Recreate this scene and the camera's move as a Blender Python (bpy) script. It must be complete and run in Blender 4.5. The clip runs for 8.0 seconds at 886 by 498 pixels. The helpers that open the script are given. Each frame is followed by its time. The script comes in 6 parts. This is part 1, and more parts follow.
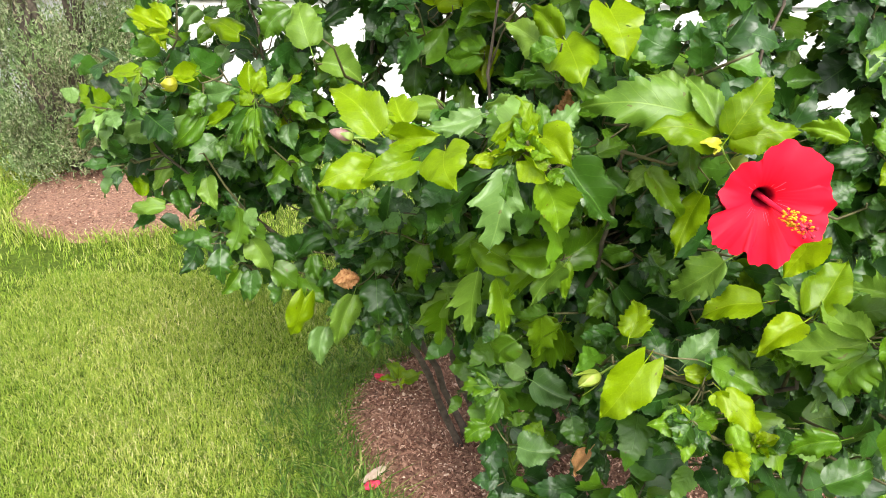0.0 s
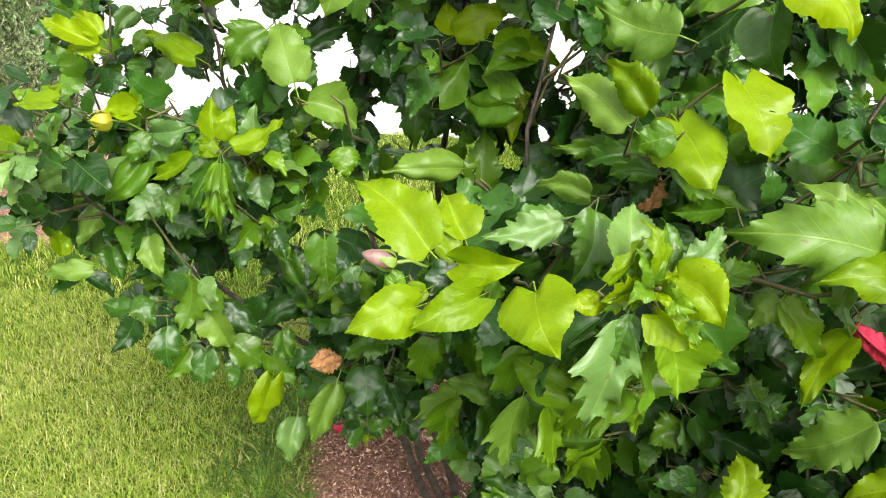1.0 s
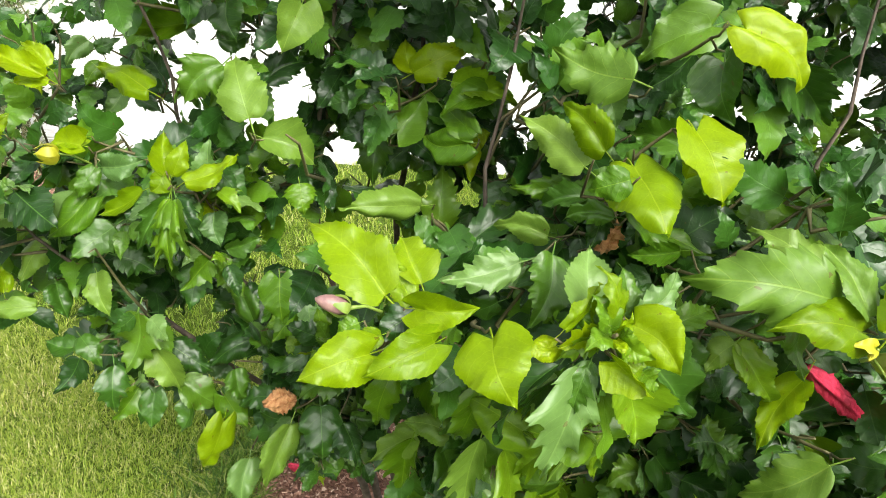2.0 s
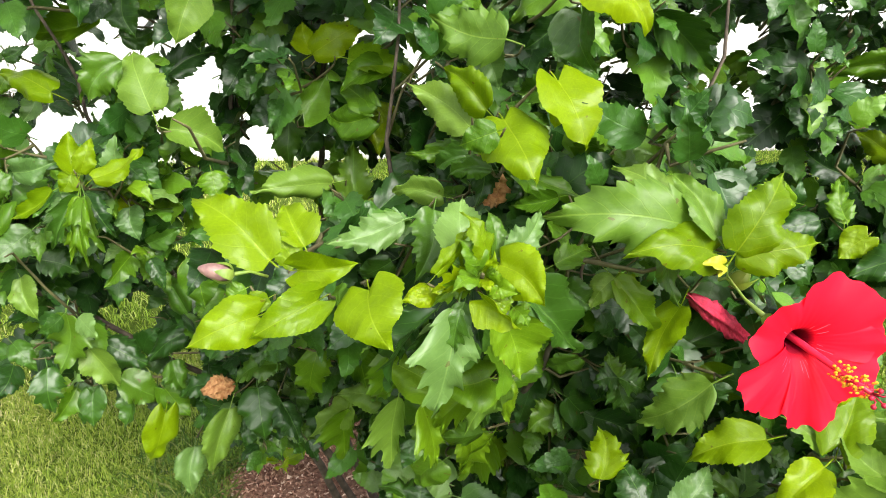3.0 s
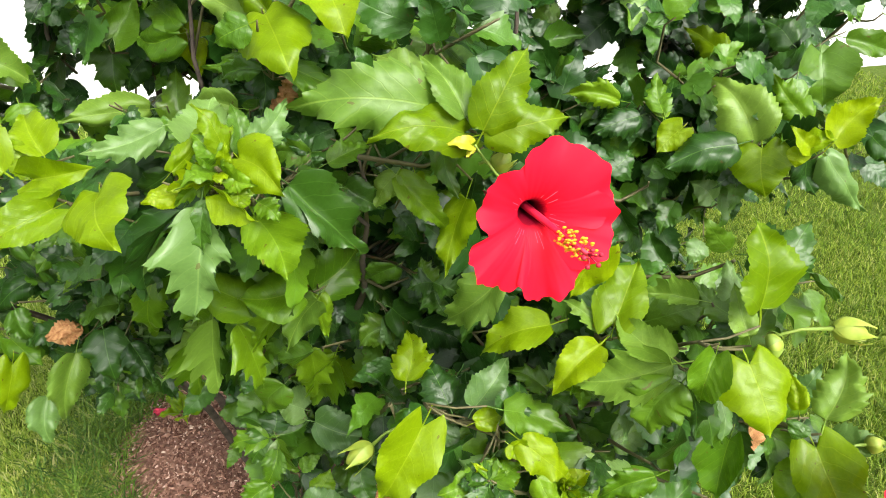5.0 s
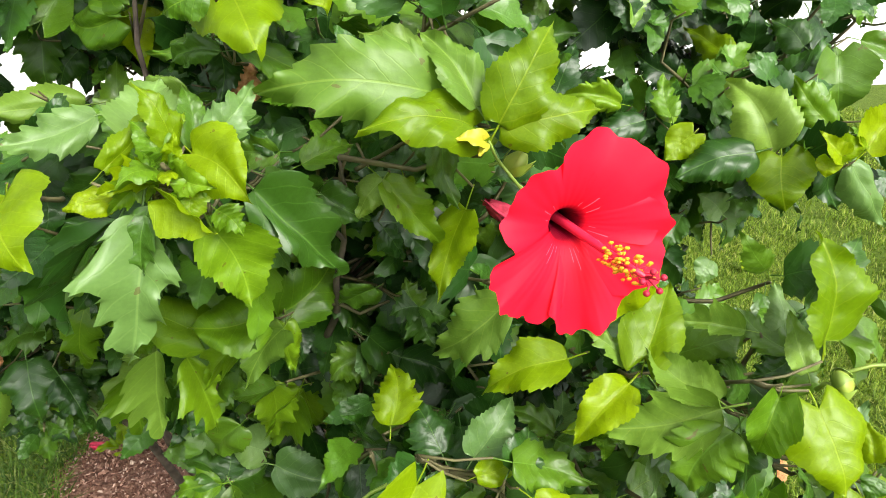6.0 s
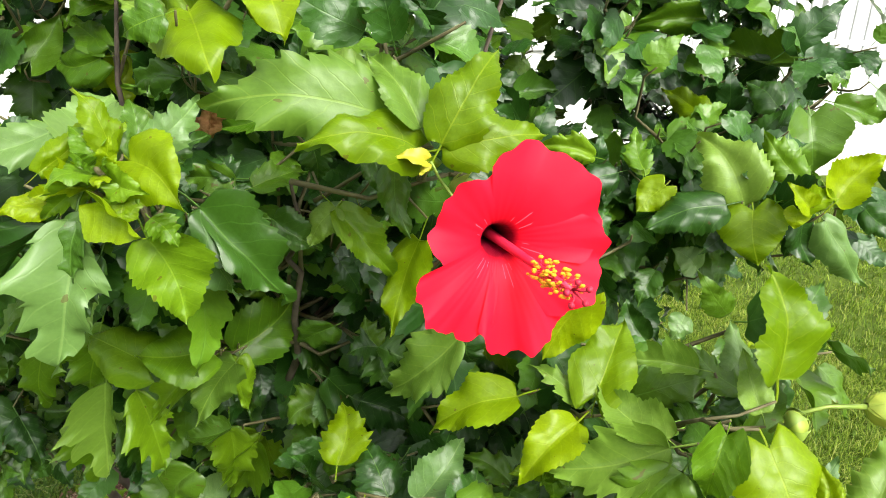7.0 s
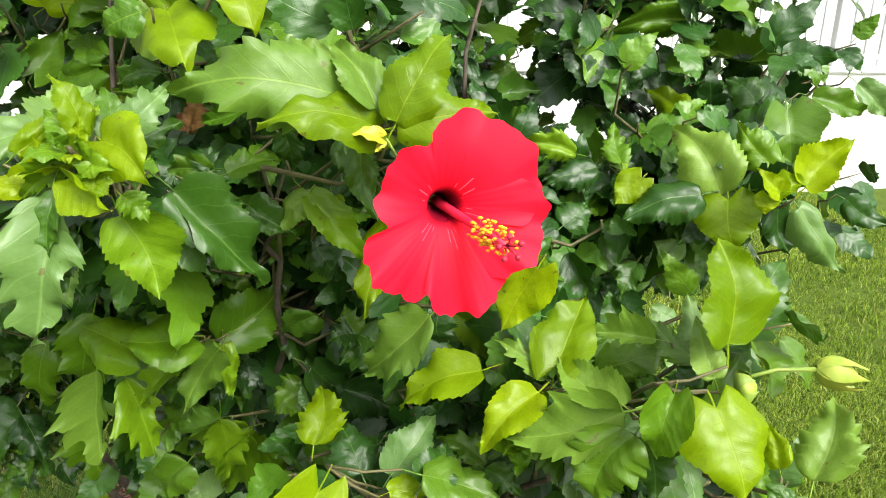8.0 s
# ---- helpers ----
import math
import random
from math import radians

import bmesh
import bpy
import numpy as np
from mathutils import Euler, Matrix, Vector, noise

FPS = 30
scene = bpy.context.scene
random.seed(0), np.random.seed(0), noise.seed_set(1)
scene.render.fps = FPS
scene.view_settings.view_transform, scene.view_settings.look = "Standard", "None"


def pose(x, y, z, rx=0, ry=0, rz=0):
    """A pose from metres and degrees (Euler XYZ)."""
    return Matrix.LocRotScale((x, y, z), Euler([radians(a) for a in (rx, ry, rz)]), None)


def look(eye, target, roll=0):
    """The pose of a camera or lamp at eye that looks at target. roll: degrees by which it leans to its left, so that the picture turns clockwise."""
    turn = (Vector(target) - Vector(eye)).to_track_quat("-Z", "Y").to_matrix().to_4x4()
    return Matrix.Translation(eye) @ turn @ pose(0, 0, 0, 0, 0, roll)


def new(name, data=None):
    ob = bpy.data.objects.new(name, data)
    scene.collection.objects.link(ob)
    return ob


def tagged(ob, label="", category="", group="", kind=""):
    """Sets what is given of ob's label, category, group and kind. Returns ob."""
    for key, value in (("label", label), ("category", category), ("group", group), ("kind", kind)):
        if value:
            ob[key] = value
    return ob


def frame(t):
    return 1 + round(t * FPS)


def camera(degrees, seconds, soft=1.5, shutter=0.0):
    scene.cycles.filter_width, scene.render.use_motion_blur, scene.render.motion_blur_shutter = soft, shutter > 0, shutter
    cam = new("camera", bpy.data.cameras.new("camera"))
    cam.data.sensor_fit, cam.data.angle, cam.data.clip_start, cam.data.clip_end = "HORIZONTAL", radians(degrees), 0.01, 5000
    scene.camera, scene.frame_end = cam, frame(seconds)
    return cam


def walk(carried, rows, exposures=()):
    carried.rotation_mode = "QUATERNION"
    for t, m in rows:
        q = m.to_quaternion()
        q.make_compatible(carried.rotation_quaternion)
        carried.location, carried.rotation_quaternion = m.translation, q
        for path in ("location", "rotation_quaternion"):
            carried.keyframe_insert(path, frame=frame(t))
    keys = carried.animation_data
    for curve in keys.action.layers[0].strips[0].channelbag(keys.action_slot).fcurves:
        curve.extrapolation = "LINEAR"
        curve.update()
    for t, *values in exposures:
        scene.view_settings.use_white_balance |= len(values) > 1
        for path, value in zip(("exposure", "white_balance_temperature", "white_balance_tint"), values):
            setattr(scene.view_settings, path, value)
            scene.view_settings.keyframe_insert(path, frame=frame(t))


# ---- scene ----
cam = camera(63.3, 8.0, 0.6)
PATH = [
    (0, (0.032, 0.025, 1.32), (0.023, 1.853, 0.509), 0.5),
    (0.5, (-0.057, 0.231, 1.348), (0.058, 2.042, 0.507), 1.7),
    (1, (-0.098, 0.322, 1.359), (0.104, 2.117, 0.5), 4.2),
    (1.2, (-0.104, 0.342, 1.364), (0.126, 2.146, 0.533), 5.5),
    (2.3, (-0.082, 0.326, 1.367), (0.252, 2.138, 0.59), 5.1),
    (2.5, (-0.071, 0.314, 1.363), (0.281, 2.12, 0.579), 4.7),
    (3, (-0.021, 0.283, 1.358), (0.364, 2.075, 0.558), 1.4),
    (3.5, (0.072, 0.256, 1.327), (0.563, 1.977, 0.434), -2.3),
    (4, (0.134, 0.219, 1.33), (0.699, 1.888, 0.384), -2.8),
    (4.5, (0.15, 0.19, 1.332), (0.608, 1.892, 0.388), -2.8),
    (4.7, (0.147, 0.203, 1.322), (0.602, 1.912, 0.388), -1.8),
    (5.8, (0.13, 0.332, 1.269), (0.736, 2.03, 0.403), 1.2),
    (6, (0.135, 0.344, 1.256), (0.76, 2.033, 0.385), 1.3),
    (6.5, (0.15, 0.341, 1.242), (0.791, 2.062, 0.451), 1.7),
    (7, (0.177, 0.322, 1.219), (0.799, 2.101, 0.55), 2.7),
    (7.5, (0.188, 0.302, 1.2), (0.77, 2.116, 0.59), 1.9),
    (8, (0.21, 0.278, 1.193), (0.78, 2.098, 0.591), 1.2),
]
walk(cam, [(t, look(eye, target, roll)) for t, eye, target, roll in PATH])

# ---- world, sun, exposure ----
SUN_UP, SUN_TURN = 45.0, 162.0
world = bpy.data.worlds.new("sky")
scene.world = world
world.use_nodes = True
wn = world.node_tree
sky = wn.nodes.new("ShaderNodeTexSky")
sky.sky_type, sky.sun_disc = "NISHITA", False
sky.sun_elevation, sky.sun_rotation = radians(SUN_UP), radians(SUN_TURN)
sky.air_density, sky.dust_density, sky.ozone_density = 1.0, 5.0, 0.6
cloud = wn.nodes.new("ShaderNodeHueSaturation")
cloud.inputs["Saturation"].default_value = 0.15
wn.links.new(sky.outputs[0], cloud.inputs["Color"])
wn.links.new(cloud.outputs[0], wn.nodes["Background"].inputs["Color"])
wn.nodes["Background"].inputs["Strength"].default_value = 0.125
sun = new("sun", bpy.data.lights.new("sun", "SUN"))
sun.data.energy, sun.data.angle, sun.data.color = 1.5, radians(24), (1.0, 0.945, 0.85)
sun.matrix_world = Euler((radians(90 - SUN_UP), 0, radians(180 - SUN_TURN))).to_matrix().to_4x4()
scene.view_settings.exposure = 1.39


# ---- materials ----
def material(name, rough=0.6, metal=0.0, spec=0.5):
    m = bpy.data.materials.new(name)
    m.use_nodes = True
    b = m.node_tree.nodes["Principled BSDF"]
    b.inputs["Roughness"].default_value = rough
    b.inputs["Metallic"].default_value = metal
    b.inputs["Specular IOR Level"].default_value = spec
    return m, m.node_tree, b


def node(tree, kind, **values):
    n = tree.nodes.new(kind)
    for k, v in values.items():
        n.inputs[k.replace("_", " ")].default_value = v
    return n


def ramp(tree, fac, stops):
    r = tree.nodes.new("ShaderNodeValToRGB")
    while len(r.color_ramp.elements) < len(stops):
        r.color_ramp.elements.new(0.5)
    for e, (p, c) in zip(r.color_ramp.elements, stops):
        e.position, e.color = p, (*c, 1)
    tree.links.new(fac, r.inputs[0])
    return r.outputs[0]


def mixed(tree, kind, fac, a, b):
    m = tree.nodes.new("ShaderNodeMix")
    m.data_type, m.blend_type = "RGBA", kind
    for i, v in ((0, fac), (6, a), (7, b)):
        if isinstance(v, (int, float)):
            m.inputs[i].default_value = v
        elif isinstance(v, tuple):
            m.inputs[i].default_value = (*v, 1)
        else:
            tree.links.new(v, m.inputs[i])
    return m.outputs[2]


def maths(tree, op, a, b=0.0):
    m = tree.nodes.new("ShaderNodeMath")
    m.operation = op
    for i, v in ((0, a), (1, b)):
        if isinstance(v, (int, float)):
            m.inputs[i].default_value = v
        else:
            tree.links.new(v, m.inputs[i])
    return m.outputs[0]


def noise_fac(tree, scale, detail=4.0, vector=None):
    n = node(tree, "ShaderNodeTexNoise", Scale=scale, Detail=detail)
    if vector is None:
        vector = tree.nodes.new("ShaderNodeTexCoord").outputs["Object"]
    tree.links.new(vector, n.inputs["Vector"])
    return n.outputs[0]


def bump(tree, bsdf, height, strength, distance):
    b = node(tree, "ShaderNodeBump", Strength=strength, Distance=distance)
    tree.links.new(height, b.inputs["Height"])
    tree.links.new(b.outputs[0], bsdf.inputs["Normal"])


def leaf_material(name, stops, vein, rough, through_light, joined, spec=0.5):
    """A leaf blade: colour by the single leaf, paler midrib and side veins, quilted relief, some light passing through."""
    m, t, b = material(name, rough, 0, spec)
    uv = t.nodes.new("ShaderNodeUVMap")
    uv.uv_map = "blade"
    sep = t.nodes.new("ShaderNodeSeparateXYZ")
    t.links.new(uv.outputs[0], sep.inputs[0])
    x, y = maths(t, "ABSOLUTE", sep.outputs[0]), sep.outputs[1]
    if joined:
        rnd = t.nodes.new("ShaderNodeNewGeometry").outputs["Random Per Island"]
    else:
        rnd = t.nodes.new("ShaderNodeObjectInfo").outputs["Random"]
    shift = t.nodes.new("ShaderNodeCombineXYZ")
    for k, far in ((0, 13.0), (1, 29.0), (2, 7.0)):
        t.links.new(maths(t, "MULTIPLY", rnd, far), shift.inputs[k])
    place = t.nodes.new("ShaderNodeVectorMath")
    t.links.new(uv.outputs[0], place.inputs[0])
    t.links.new(shift.outputs[0], place.inputs[1])
    vec = place.outputs[0]
    base = ramp(t, rnd, stops)
    soft = noise_fac(t, 4.0, 3.0, vec)
    base = mixed(t, "MULTIPLY", 0.35, base, ramp(t, soft, [(0.3, (0.62, 0.66, 0.5)), (0.7, (1.12, 1.1, 1.0))]))
    wave = maths(t, "FRACT", maths(t, "MULTIPLY", maths(t, "SUBTRACT", maths(t, "ADD", y, maths(t, "MULTIPLY", noise_fac(t, 5.0, 2.0, vec), 0.11)), maths(t, "MULTIPLY", x, 0.85)), 7.0))
    side = maths(t, "ABSOLUTE", maths(t, "SUBTRACT", wave, 0.5))
    side = maths(t, "MULTIPLY", maths(t, "SUBTRACT", 0.06, maths(t, "MINIMUM", side, 0.06)), 10.0)
    mid = maths(t, "MULTIPLY", maths(t, "SUBTRACT", 0.011, maths(t, "MINIMUM", x, 0.011)), 150.0)
    base = mixed(t, "MIX", maths(t, "MAXIMUM", maths(t, "MULTIPLY", side, 0.26), maths(t, "MULTIPLY", maths(t, "MINIMUM", mid, 1.0), 0.30)), base, vein)
    grain = noise_fac(t, 38.0, 3.0, vec)
    base = mixed(t, "MULTIPLY", 0.25, base, ramp(t, grain, [(0.35, (0.70, 0.74, 0.6)), (0.65, (1.2, 1.18, 1.1))]))
    # a few small brown blemishes
    spots = maths(t, "GREATER_THAN", noise_fac(t, 9.0, 2.0, vec), 0.735)
    base = mixed(t, "MIX", maths(t, "MULTIPLY", spots, 0.6), base, (0.09, 0.05, 0.015))
    t.links.new(base, b.inputs["Base Color"])
    puff = maths(t, "COSINE", maths(t, "MULTIPLY", maths(t, "SUBTRACT", wave, 0.5), 6.283))
    crease = maths(t, "MAXIMUM", side, maths(t, "MINIMUM", mid, 1.0))
    height = maths(t, "ADD", maths(t, "MULTIPLY", puff, 0.035), maths(t, "ADD", maths(t, "MULTIPLY", noise_fac(t, 4.5, 1.0, vec), 1.0), maths(t, "ADD", maths(t, "MULTIPLY", noise_fac(t, 30.0, 2.0, vec), 0.05), maths(t, "MULTIPLY", noise_fac(t, 13.0, 1.0, vec), 0.10))))
    height = maths(t, "SUBTRACT", height, maths(t, "MULTIPLY", crease, 0.06))
    bump(t, b, height, 0.42, 0.006)
    tr = t.nodes.new("ShaderNodeBsdfTranslucent")
    t.links.new(mixed(t, "MULTIPLY", 1.0, base, (1.25, 1.3, 0.6)), tr.inputs[0])
    mix = node(t, "ShaderNodeMixShader", Fac=through_light)
    t.links.new(b.outputs[0], mix.inputs[1])
    t.links.new(tr.outputs[0], mix.inputs[2])
    t.links.new(mix.outputs[0], t.nodes["Material Output"].inputs[0])
    return m


MATURE = [(0.0, (0.012, 0.045, 0.006)), (0.35, (0.024, 0.077, 0.007)), (0.7, (0.046, 0.120, 0.008)), (1.0, (0.086, 0.175, 0.007))]
YOUNG = [(0.0, (0.120, 0.215, 0.002)), (0.5, (0.185, 0.290, 0.002)), (1.0, (0.250, 0.350, 0.002))]
MID = [(0.0, (0.058, 0.143, 0.006)), (0.5, (0.091, 0.195, 0.006)), (1.0, (0.138, 0.252, 0.006))]
PALE = [(0.0, (0.105, 0.205, 0.022)), (1.0, (0.170, 0.285, 0.036))]
# mature green, paler and greyer: the sky's sheen is put into the colour
SKY_SHEEN = [(0.0, (0.070, 0.156, 0.037)), (0.5, (0.107, 0.205, 0.049)), (1.0, (0.156, 0.271, 0.061))]
MAT_MATURE = leaf_material("mature_leaf", MATURE, (0.15, 0.30, 0.05), 0.39, 0.12, False, 0.44)
MAT_YOUNG = leaf_material("young_leaf", YOUNG, (0.36, 0.46, 0.03), 0.35, 0.30, False, 0.24)
MAT_MID = leaf_material("mid_leaf", MID, (0.26, 0.42, 0.03), 0.37, 0.20, False, 0.34)
MAT_PALE = leaf_material("pale_leaf", PALE, (0.32, 0.46, 0.08), 0.44, 0.22, False, 0.38)
MAT_SKY_SHEEN = leaf_material("sky_sheen_leaf", SKY_SHEEN, (0.26, 0.40, 0.12), 0.44, 0.15, False, 0.52)
MAT_FOLIAGE = leaf_material("foliage", MATURE[:1] + [(0.35, (0.020, 0.076, 0.008)), (0.7, (0.042, 0.125, 0.010)), (1.0, (0.105, 0.225, 0.009))], (0.10, 0.22, 0.04), 0.38, 0.10, True, 0.44)


def simple(name, stops, scale, rough, relief=0.0, distance=0.002, spec=0.5, detail=5.0):
    m, t, b = material(name, rough, 0, spec)
    f = noise_fac(t, scale, detail)
    g = noise_fac(t, scale * 0.13, 2.0)
    col = mixed(t, "MULTIPLY", 0.5, ramp(t, f, stops), ramp(t, g, [(0.3, (0.6, 0.6, 0.6)), (0.7, (1.15, 1.15, 1.15))]))
    t.links.new(col, b.inputs["Base Color"])
    if relief:
        bump(t, b, f, relief, distance)
    return m


MAT_BARK = simple("bark", [(0.3, (0.040, 0.030, 0.022)), (0.7, (0.13, 0.10, 0.075))], 60, 0.85, 0.6)
MAT_TWIG = simple("green_brown_twig", [(0.3, (0.085, 0.072, 0.030)), (0.7, (0.136, 0.128, 0.051))], 90, 0.7)
MAT_STALK = simple("green_stalk", [(0.3, (0.150, 0.240, 0.030)), (0.7, (0.225, 0.315, 0.045))], 80, 0.5)
MAT_BUD = simple("yellow_green_bud", [(0.3, (0.210, 0.300, 0.030)), (0.7, (0.315, 0.375, 0.045))], 120, 0.5)
MAT_PINK = simple("pinkish_bud_tip", [(0.3, (0.17, 0.085, 0.085)), (0.7, (0.33, 0.20, 0.17))], 150, 0.5)
MAT_DRY = simple("dried_petal", [(0.3, (0.34, 0.13, 0.04)), (0.7, (0.66, 0.36, 0.15))], 150, 0.8, 0.5)
MAT_YELLOW = simple("yellow_leaf", [(0.3, (0.320, 0.320, 0.012)), (0.7, (0.400, 0.384, 0.016))], 60, 0.5)
MAT_WILT = simple("wilted_red_petal", [(0.3, (0.46, 0.008, 0.04)), (0.7, (0.80, 0.06, 0.13))], 160, 0.55, 0.4)
MAT_PALE_WOOD = simple("pale_wood", [(0.3, (0.36, 0.26, 0.19)), (0.7, (0.56, 0.45, 0.36))], 90, 0.85, 0.5)
MAT_SOIL = simple("mulch_soil", [(0.3, (0.133, 0.064, 0.042)), (0.7, (0.398, 0.221, 0.155))], 85, 0.95, 1.0, 0.014)
MAT_WALL = simple("white_wall_paint", [(0.2, (0.67, 0.67, 0.66)), (0.8, (0.74, 0.74, 0.73))], 5, 0.75, 0.15)
MAT_KERB = simple("kerb_concrete", [(0.2, (0.45, 0.45, 0.44)), (0.8, (0.6, 0.6, 0.58))], 30, 0.85, 0.3)
MAT_RAIL = simple("pale_grey_rail_paint", [(0.2, (0.50, 0.51, 0.52)), (0.8, (0.58, 0.59, 0.60))], 20, 0.45)


def island_material(name, stops, rough, through_light=0.0, patch=None):
    m, t, b = material(name, rough, 0, 0.3)
    rnd = t.nodes.new("ShaderNodeNewGeometry").outputs["Random Per Island"]
    col = ramp(t, rnd, stops)
    if patch:
        col = mixed(t, "MULTIPLY", 0.8, col, ramp(t, noise_fac(t, patch[0], 3.0), patch[1]))
    t.links.new(col, b.inputs["Base Color"])
    if through_light:
        tr = t.nodes.new("ShaderNodeBsdfTranslucent")
        t.links.new(col, tr.inputs[0])
        mix = node(t, "ShaderNodeMixShader", Fac=through_light)
        t.links.new(b.outputs[0], mix.inputs[1])
        t.links.new(tr.outputs[0], mix.inputs[2])
        t.links.new(mix.outputs[0], t.nodes["Material Output"].inputs[0])
    return m


MAT_GRASS = island_material("grass_blade", [(0.0, (0.12, 0.21, 0.018)), (0.45, (0.26, 0.37, 0.040)), (0.8, (0.40, 0.48, 0.085)), (1.0, (0.60, 0.58, 0.28))],
                            0.6, 0.35, (1.6, [(0.33, (0.72, 0.86, 0.5)), (0.52, (1.0, 1.0, 0.9)), (0.68, (1.3, 1.15, 1.5))]))
MAT_GRASS_LUSH = island_material("lush_grass_blade", [(0.0, (0.064, 0.125, 0.008)), (0.45, (0.150, 0.250, 0.015)), (0.8, (0.25, 0.350, 0.030)), (1.0, (0.41, 0.43, 0.13))],
                                 0.6, 0.35, (1.6, [(0.33, (0.70, 0.80, 0.5)), (0.52, (1.0, 1.0, 0.9)), (0.68, (1.15, 1.1, 1.1))]))
# fringe green darkened: the shrub's shade is partly in this colour
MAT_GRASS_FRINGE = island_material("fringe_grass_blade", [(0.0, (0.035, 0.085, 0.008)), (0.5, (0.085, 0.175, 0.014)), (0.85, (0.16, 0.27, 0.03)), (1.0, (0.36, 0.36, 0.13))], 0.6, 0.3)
MAT_CHIP = island_material("mulch_chip", [(0.0, (0.111, 0.047, 0.031)), (0.45, (0.265, 0.138, 0.094)), (0.85, (0.464, 0.276, 0.199)), (1.0, (0.663, 0.508, 0.398))], 0.9)
MAT_SPRAY = island_material("conifer_spray", [(0.0, (0.12, 0.14, 0.07)), (0.4, (0.25, 0.31, 0.15)), (0.75, (0.43, 0.50, 0.31)), (1.0, (0.60, 0.53, 0.42))], 0.7, 0.5,
                            (2.6, [(0.38, (0.62, 0.48, 0.44)), (0.48, (1.0, 1.0, 0.95)), (0.60, (0.95, 1.2, 0.85))]))
MAT_LAWN = simple("lawn_soil", [(0.3, (0.040, 0.075, 0.008)), (0.7, (0.105, 0.150, 0.020))], 70, 0.95, 0.8, 0.01, 0.1)


def petal_material():
    m, t, b = material("red_petal", 0.6, 0, 0.2)
    uv = t.nodes.new("ShaderNodeUVMap")
    uv.uv_map = "blade"
    sep = t.nodes.new("ShaderNodeSeparateXYZ")
    t.links.new(uv.outputs[0], sep.inputs[0])
    x, y = sep.outputs[0], sep.outputs[1]
    # dark eye deep in the throat, scarlet face, a few pale pink streaks just past the eye
    col = ramp(t, y, [(0.0, (0.10, 0.0, 0.010)), (0.20, (0.22, 0.001, 0.014)), (0.27, (0.80, 0.004, 0.026)), (1.0, (1.0, 0.007, 0.034))])
    streak = maths(t, "GREATER_THAN", maths(t, "SINE", maths(t, "MULTIPLY", x, 55.0)), 0.93)
    zone = maths(t, "MULTIPLY", maths(t, "GREATER_THAN", y, 0.27), maths(t, "LESS_THAN", maths(t, "ADD", y, maths(t, "ABSOLUTE", x)), 0.46))
    col = mixed(t, "MIX", maths(t, "MULTIPLY", maths(t, "MULTIPLY", streak, zone), 0.35), col, (0.9, 0.30, 0.45))
    t.links.new(col, b.inputs["Base Color"])
    ribs = maths(t, "SINE", maths(t, "MULTIPLY", x, 70.0))
    bump(t, b, maths(t, "ADD", maths(t, "MULTIPLY", ribs, 0.15), noise_fac(t, 60.0, 3.0)), 0.2, 0.0015)
    tr = t.nodes.new("ShaderNodeBsdfTranslucent")
    t.links.new(col, tr.inputs[0])
    mix = node(t, "ShaderNodeMixShader", Fac=0.18)
    t.links.new(b.outputs[0], mix.inputs[1])
    t.links.new(tr.outputs[0], mix.inputs[2])
    t.links.new(mix.outputs[0], t.nodes["Material Output"].inputs[0])
    return m


MAT_PETAL = petal_material()
MAT_COLUMN = simple("red_column", [(0.3, (0.70, 0.01, 0.05)), (0.7, (0.80, 0.03, 0.08))], 100, 0.45)
MAT_THROAT = simple("crimson_throat", [(0.3, (0.20, 0.002, 0.014)), (0.7, (0.34, 0.003, 0.022))], 100, 0.6)
MAT_POLLEN = simple("yellow_pollen", [(0.3, (0.72, 0.27, 0.006)), (0.7, (0.82, 0.42, 0.012))], 200, 0.8)
MAT_STIGMA = simple("crimson_stigma", [(0.3, (0.40, 0.005, 0.03)), (0.7, (0.55, 0.01, 0.05))], 200, 0.6)


# ---- building helpers ----
def mesh_of(name, bm, mat, smooth=True):
    me = bpy.data.meshes.new(name)
    bm.to_mesh(me)
    bm.free()
    me.materials.append(mat)
    if smooth:
        me.polygons.foreach_set("use_smooth", [True] * len(me.polygons))
    return me


def part(name, bm, mat, parent, label="", smooth=True):
    ob = new(name, mesh_of(name, bm, mat, smooth))
    ob.parent = parent
    return tagged(ob, label)


def empty(name, at=(0, 0, 0)):
    ob = new(name)
    ob.empty_display_size = 0.1
    ob.location = at
    return ob


def mesh_from(name, verts, faces, mat, uvs=None, smooth=True):
    me = bpy.data.meshes.new(name)
    me.from_pydata(verts, [], faces)
    me.materials.append(mat)
    if smooth:
        me.polygons.foreach_set("use_smooth", [True] * len(me.polygons))
    if uvs is not None:
        lay = me.uv_layers.new(name="blade")
        idx = np.empty(len(me.loops), dtype=np.int32)
        me.loops.foreach_get("vertex_index", idx)
        lay.data.foreach_set("uv", np.asarray(uvs, dtype=np.float32)[idx].ravel())
    return me


def tube(bm, points, radii, sides=7):
    """A tapered tube along points."""
    rings = []
    points = [Vector(p) for p in points]
    for i, p in enumerate(points):
        d = (points[min(i + 1, len(points) - 1)] - points[max(i - 1, 0)]).normalized()
        u = d.orthogonal().normalized()
        if rings:
            u = (side - d * side.dot(d)).normalized()
        side, w = u, d.cross(u)
        rings.append([bm.verts.new(p + radii[i] * (math.cos(a) * u + math.sin(a) * w)) for a in (2 * math.pi * k / sides for k in range(sides))])
    for a, b in zip(rings, rings[1:]):
        for k in range(sides):
            bm.faces.new((a[k], a[(k + 1) % sides], b[(k + 1) % sides], b[k]))
    bm.faces.new(rings[0][::-1])
    bm.faces.new(rings[-1])


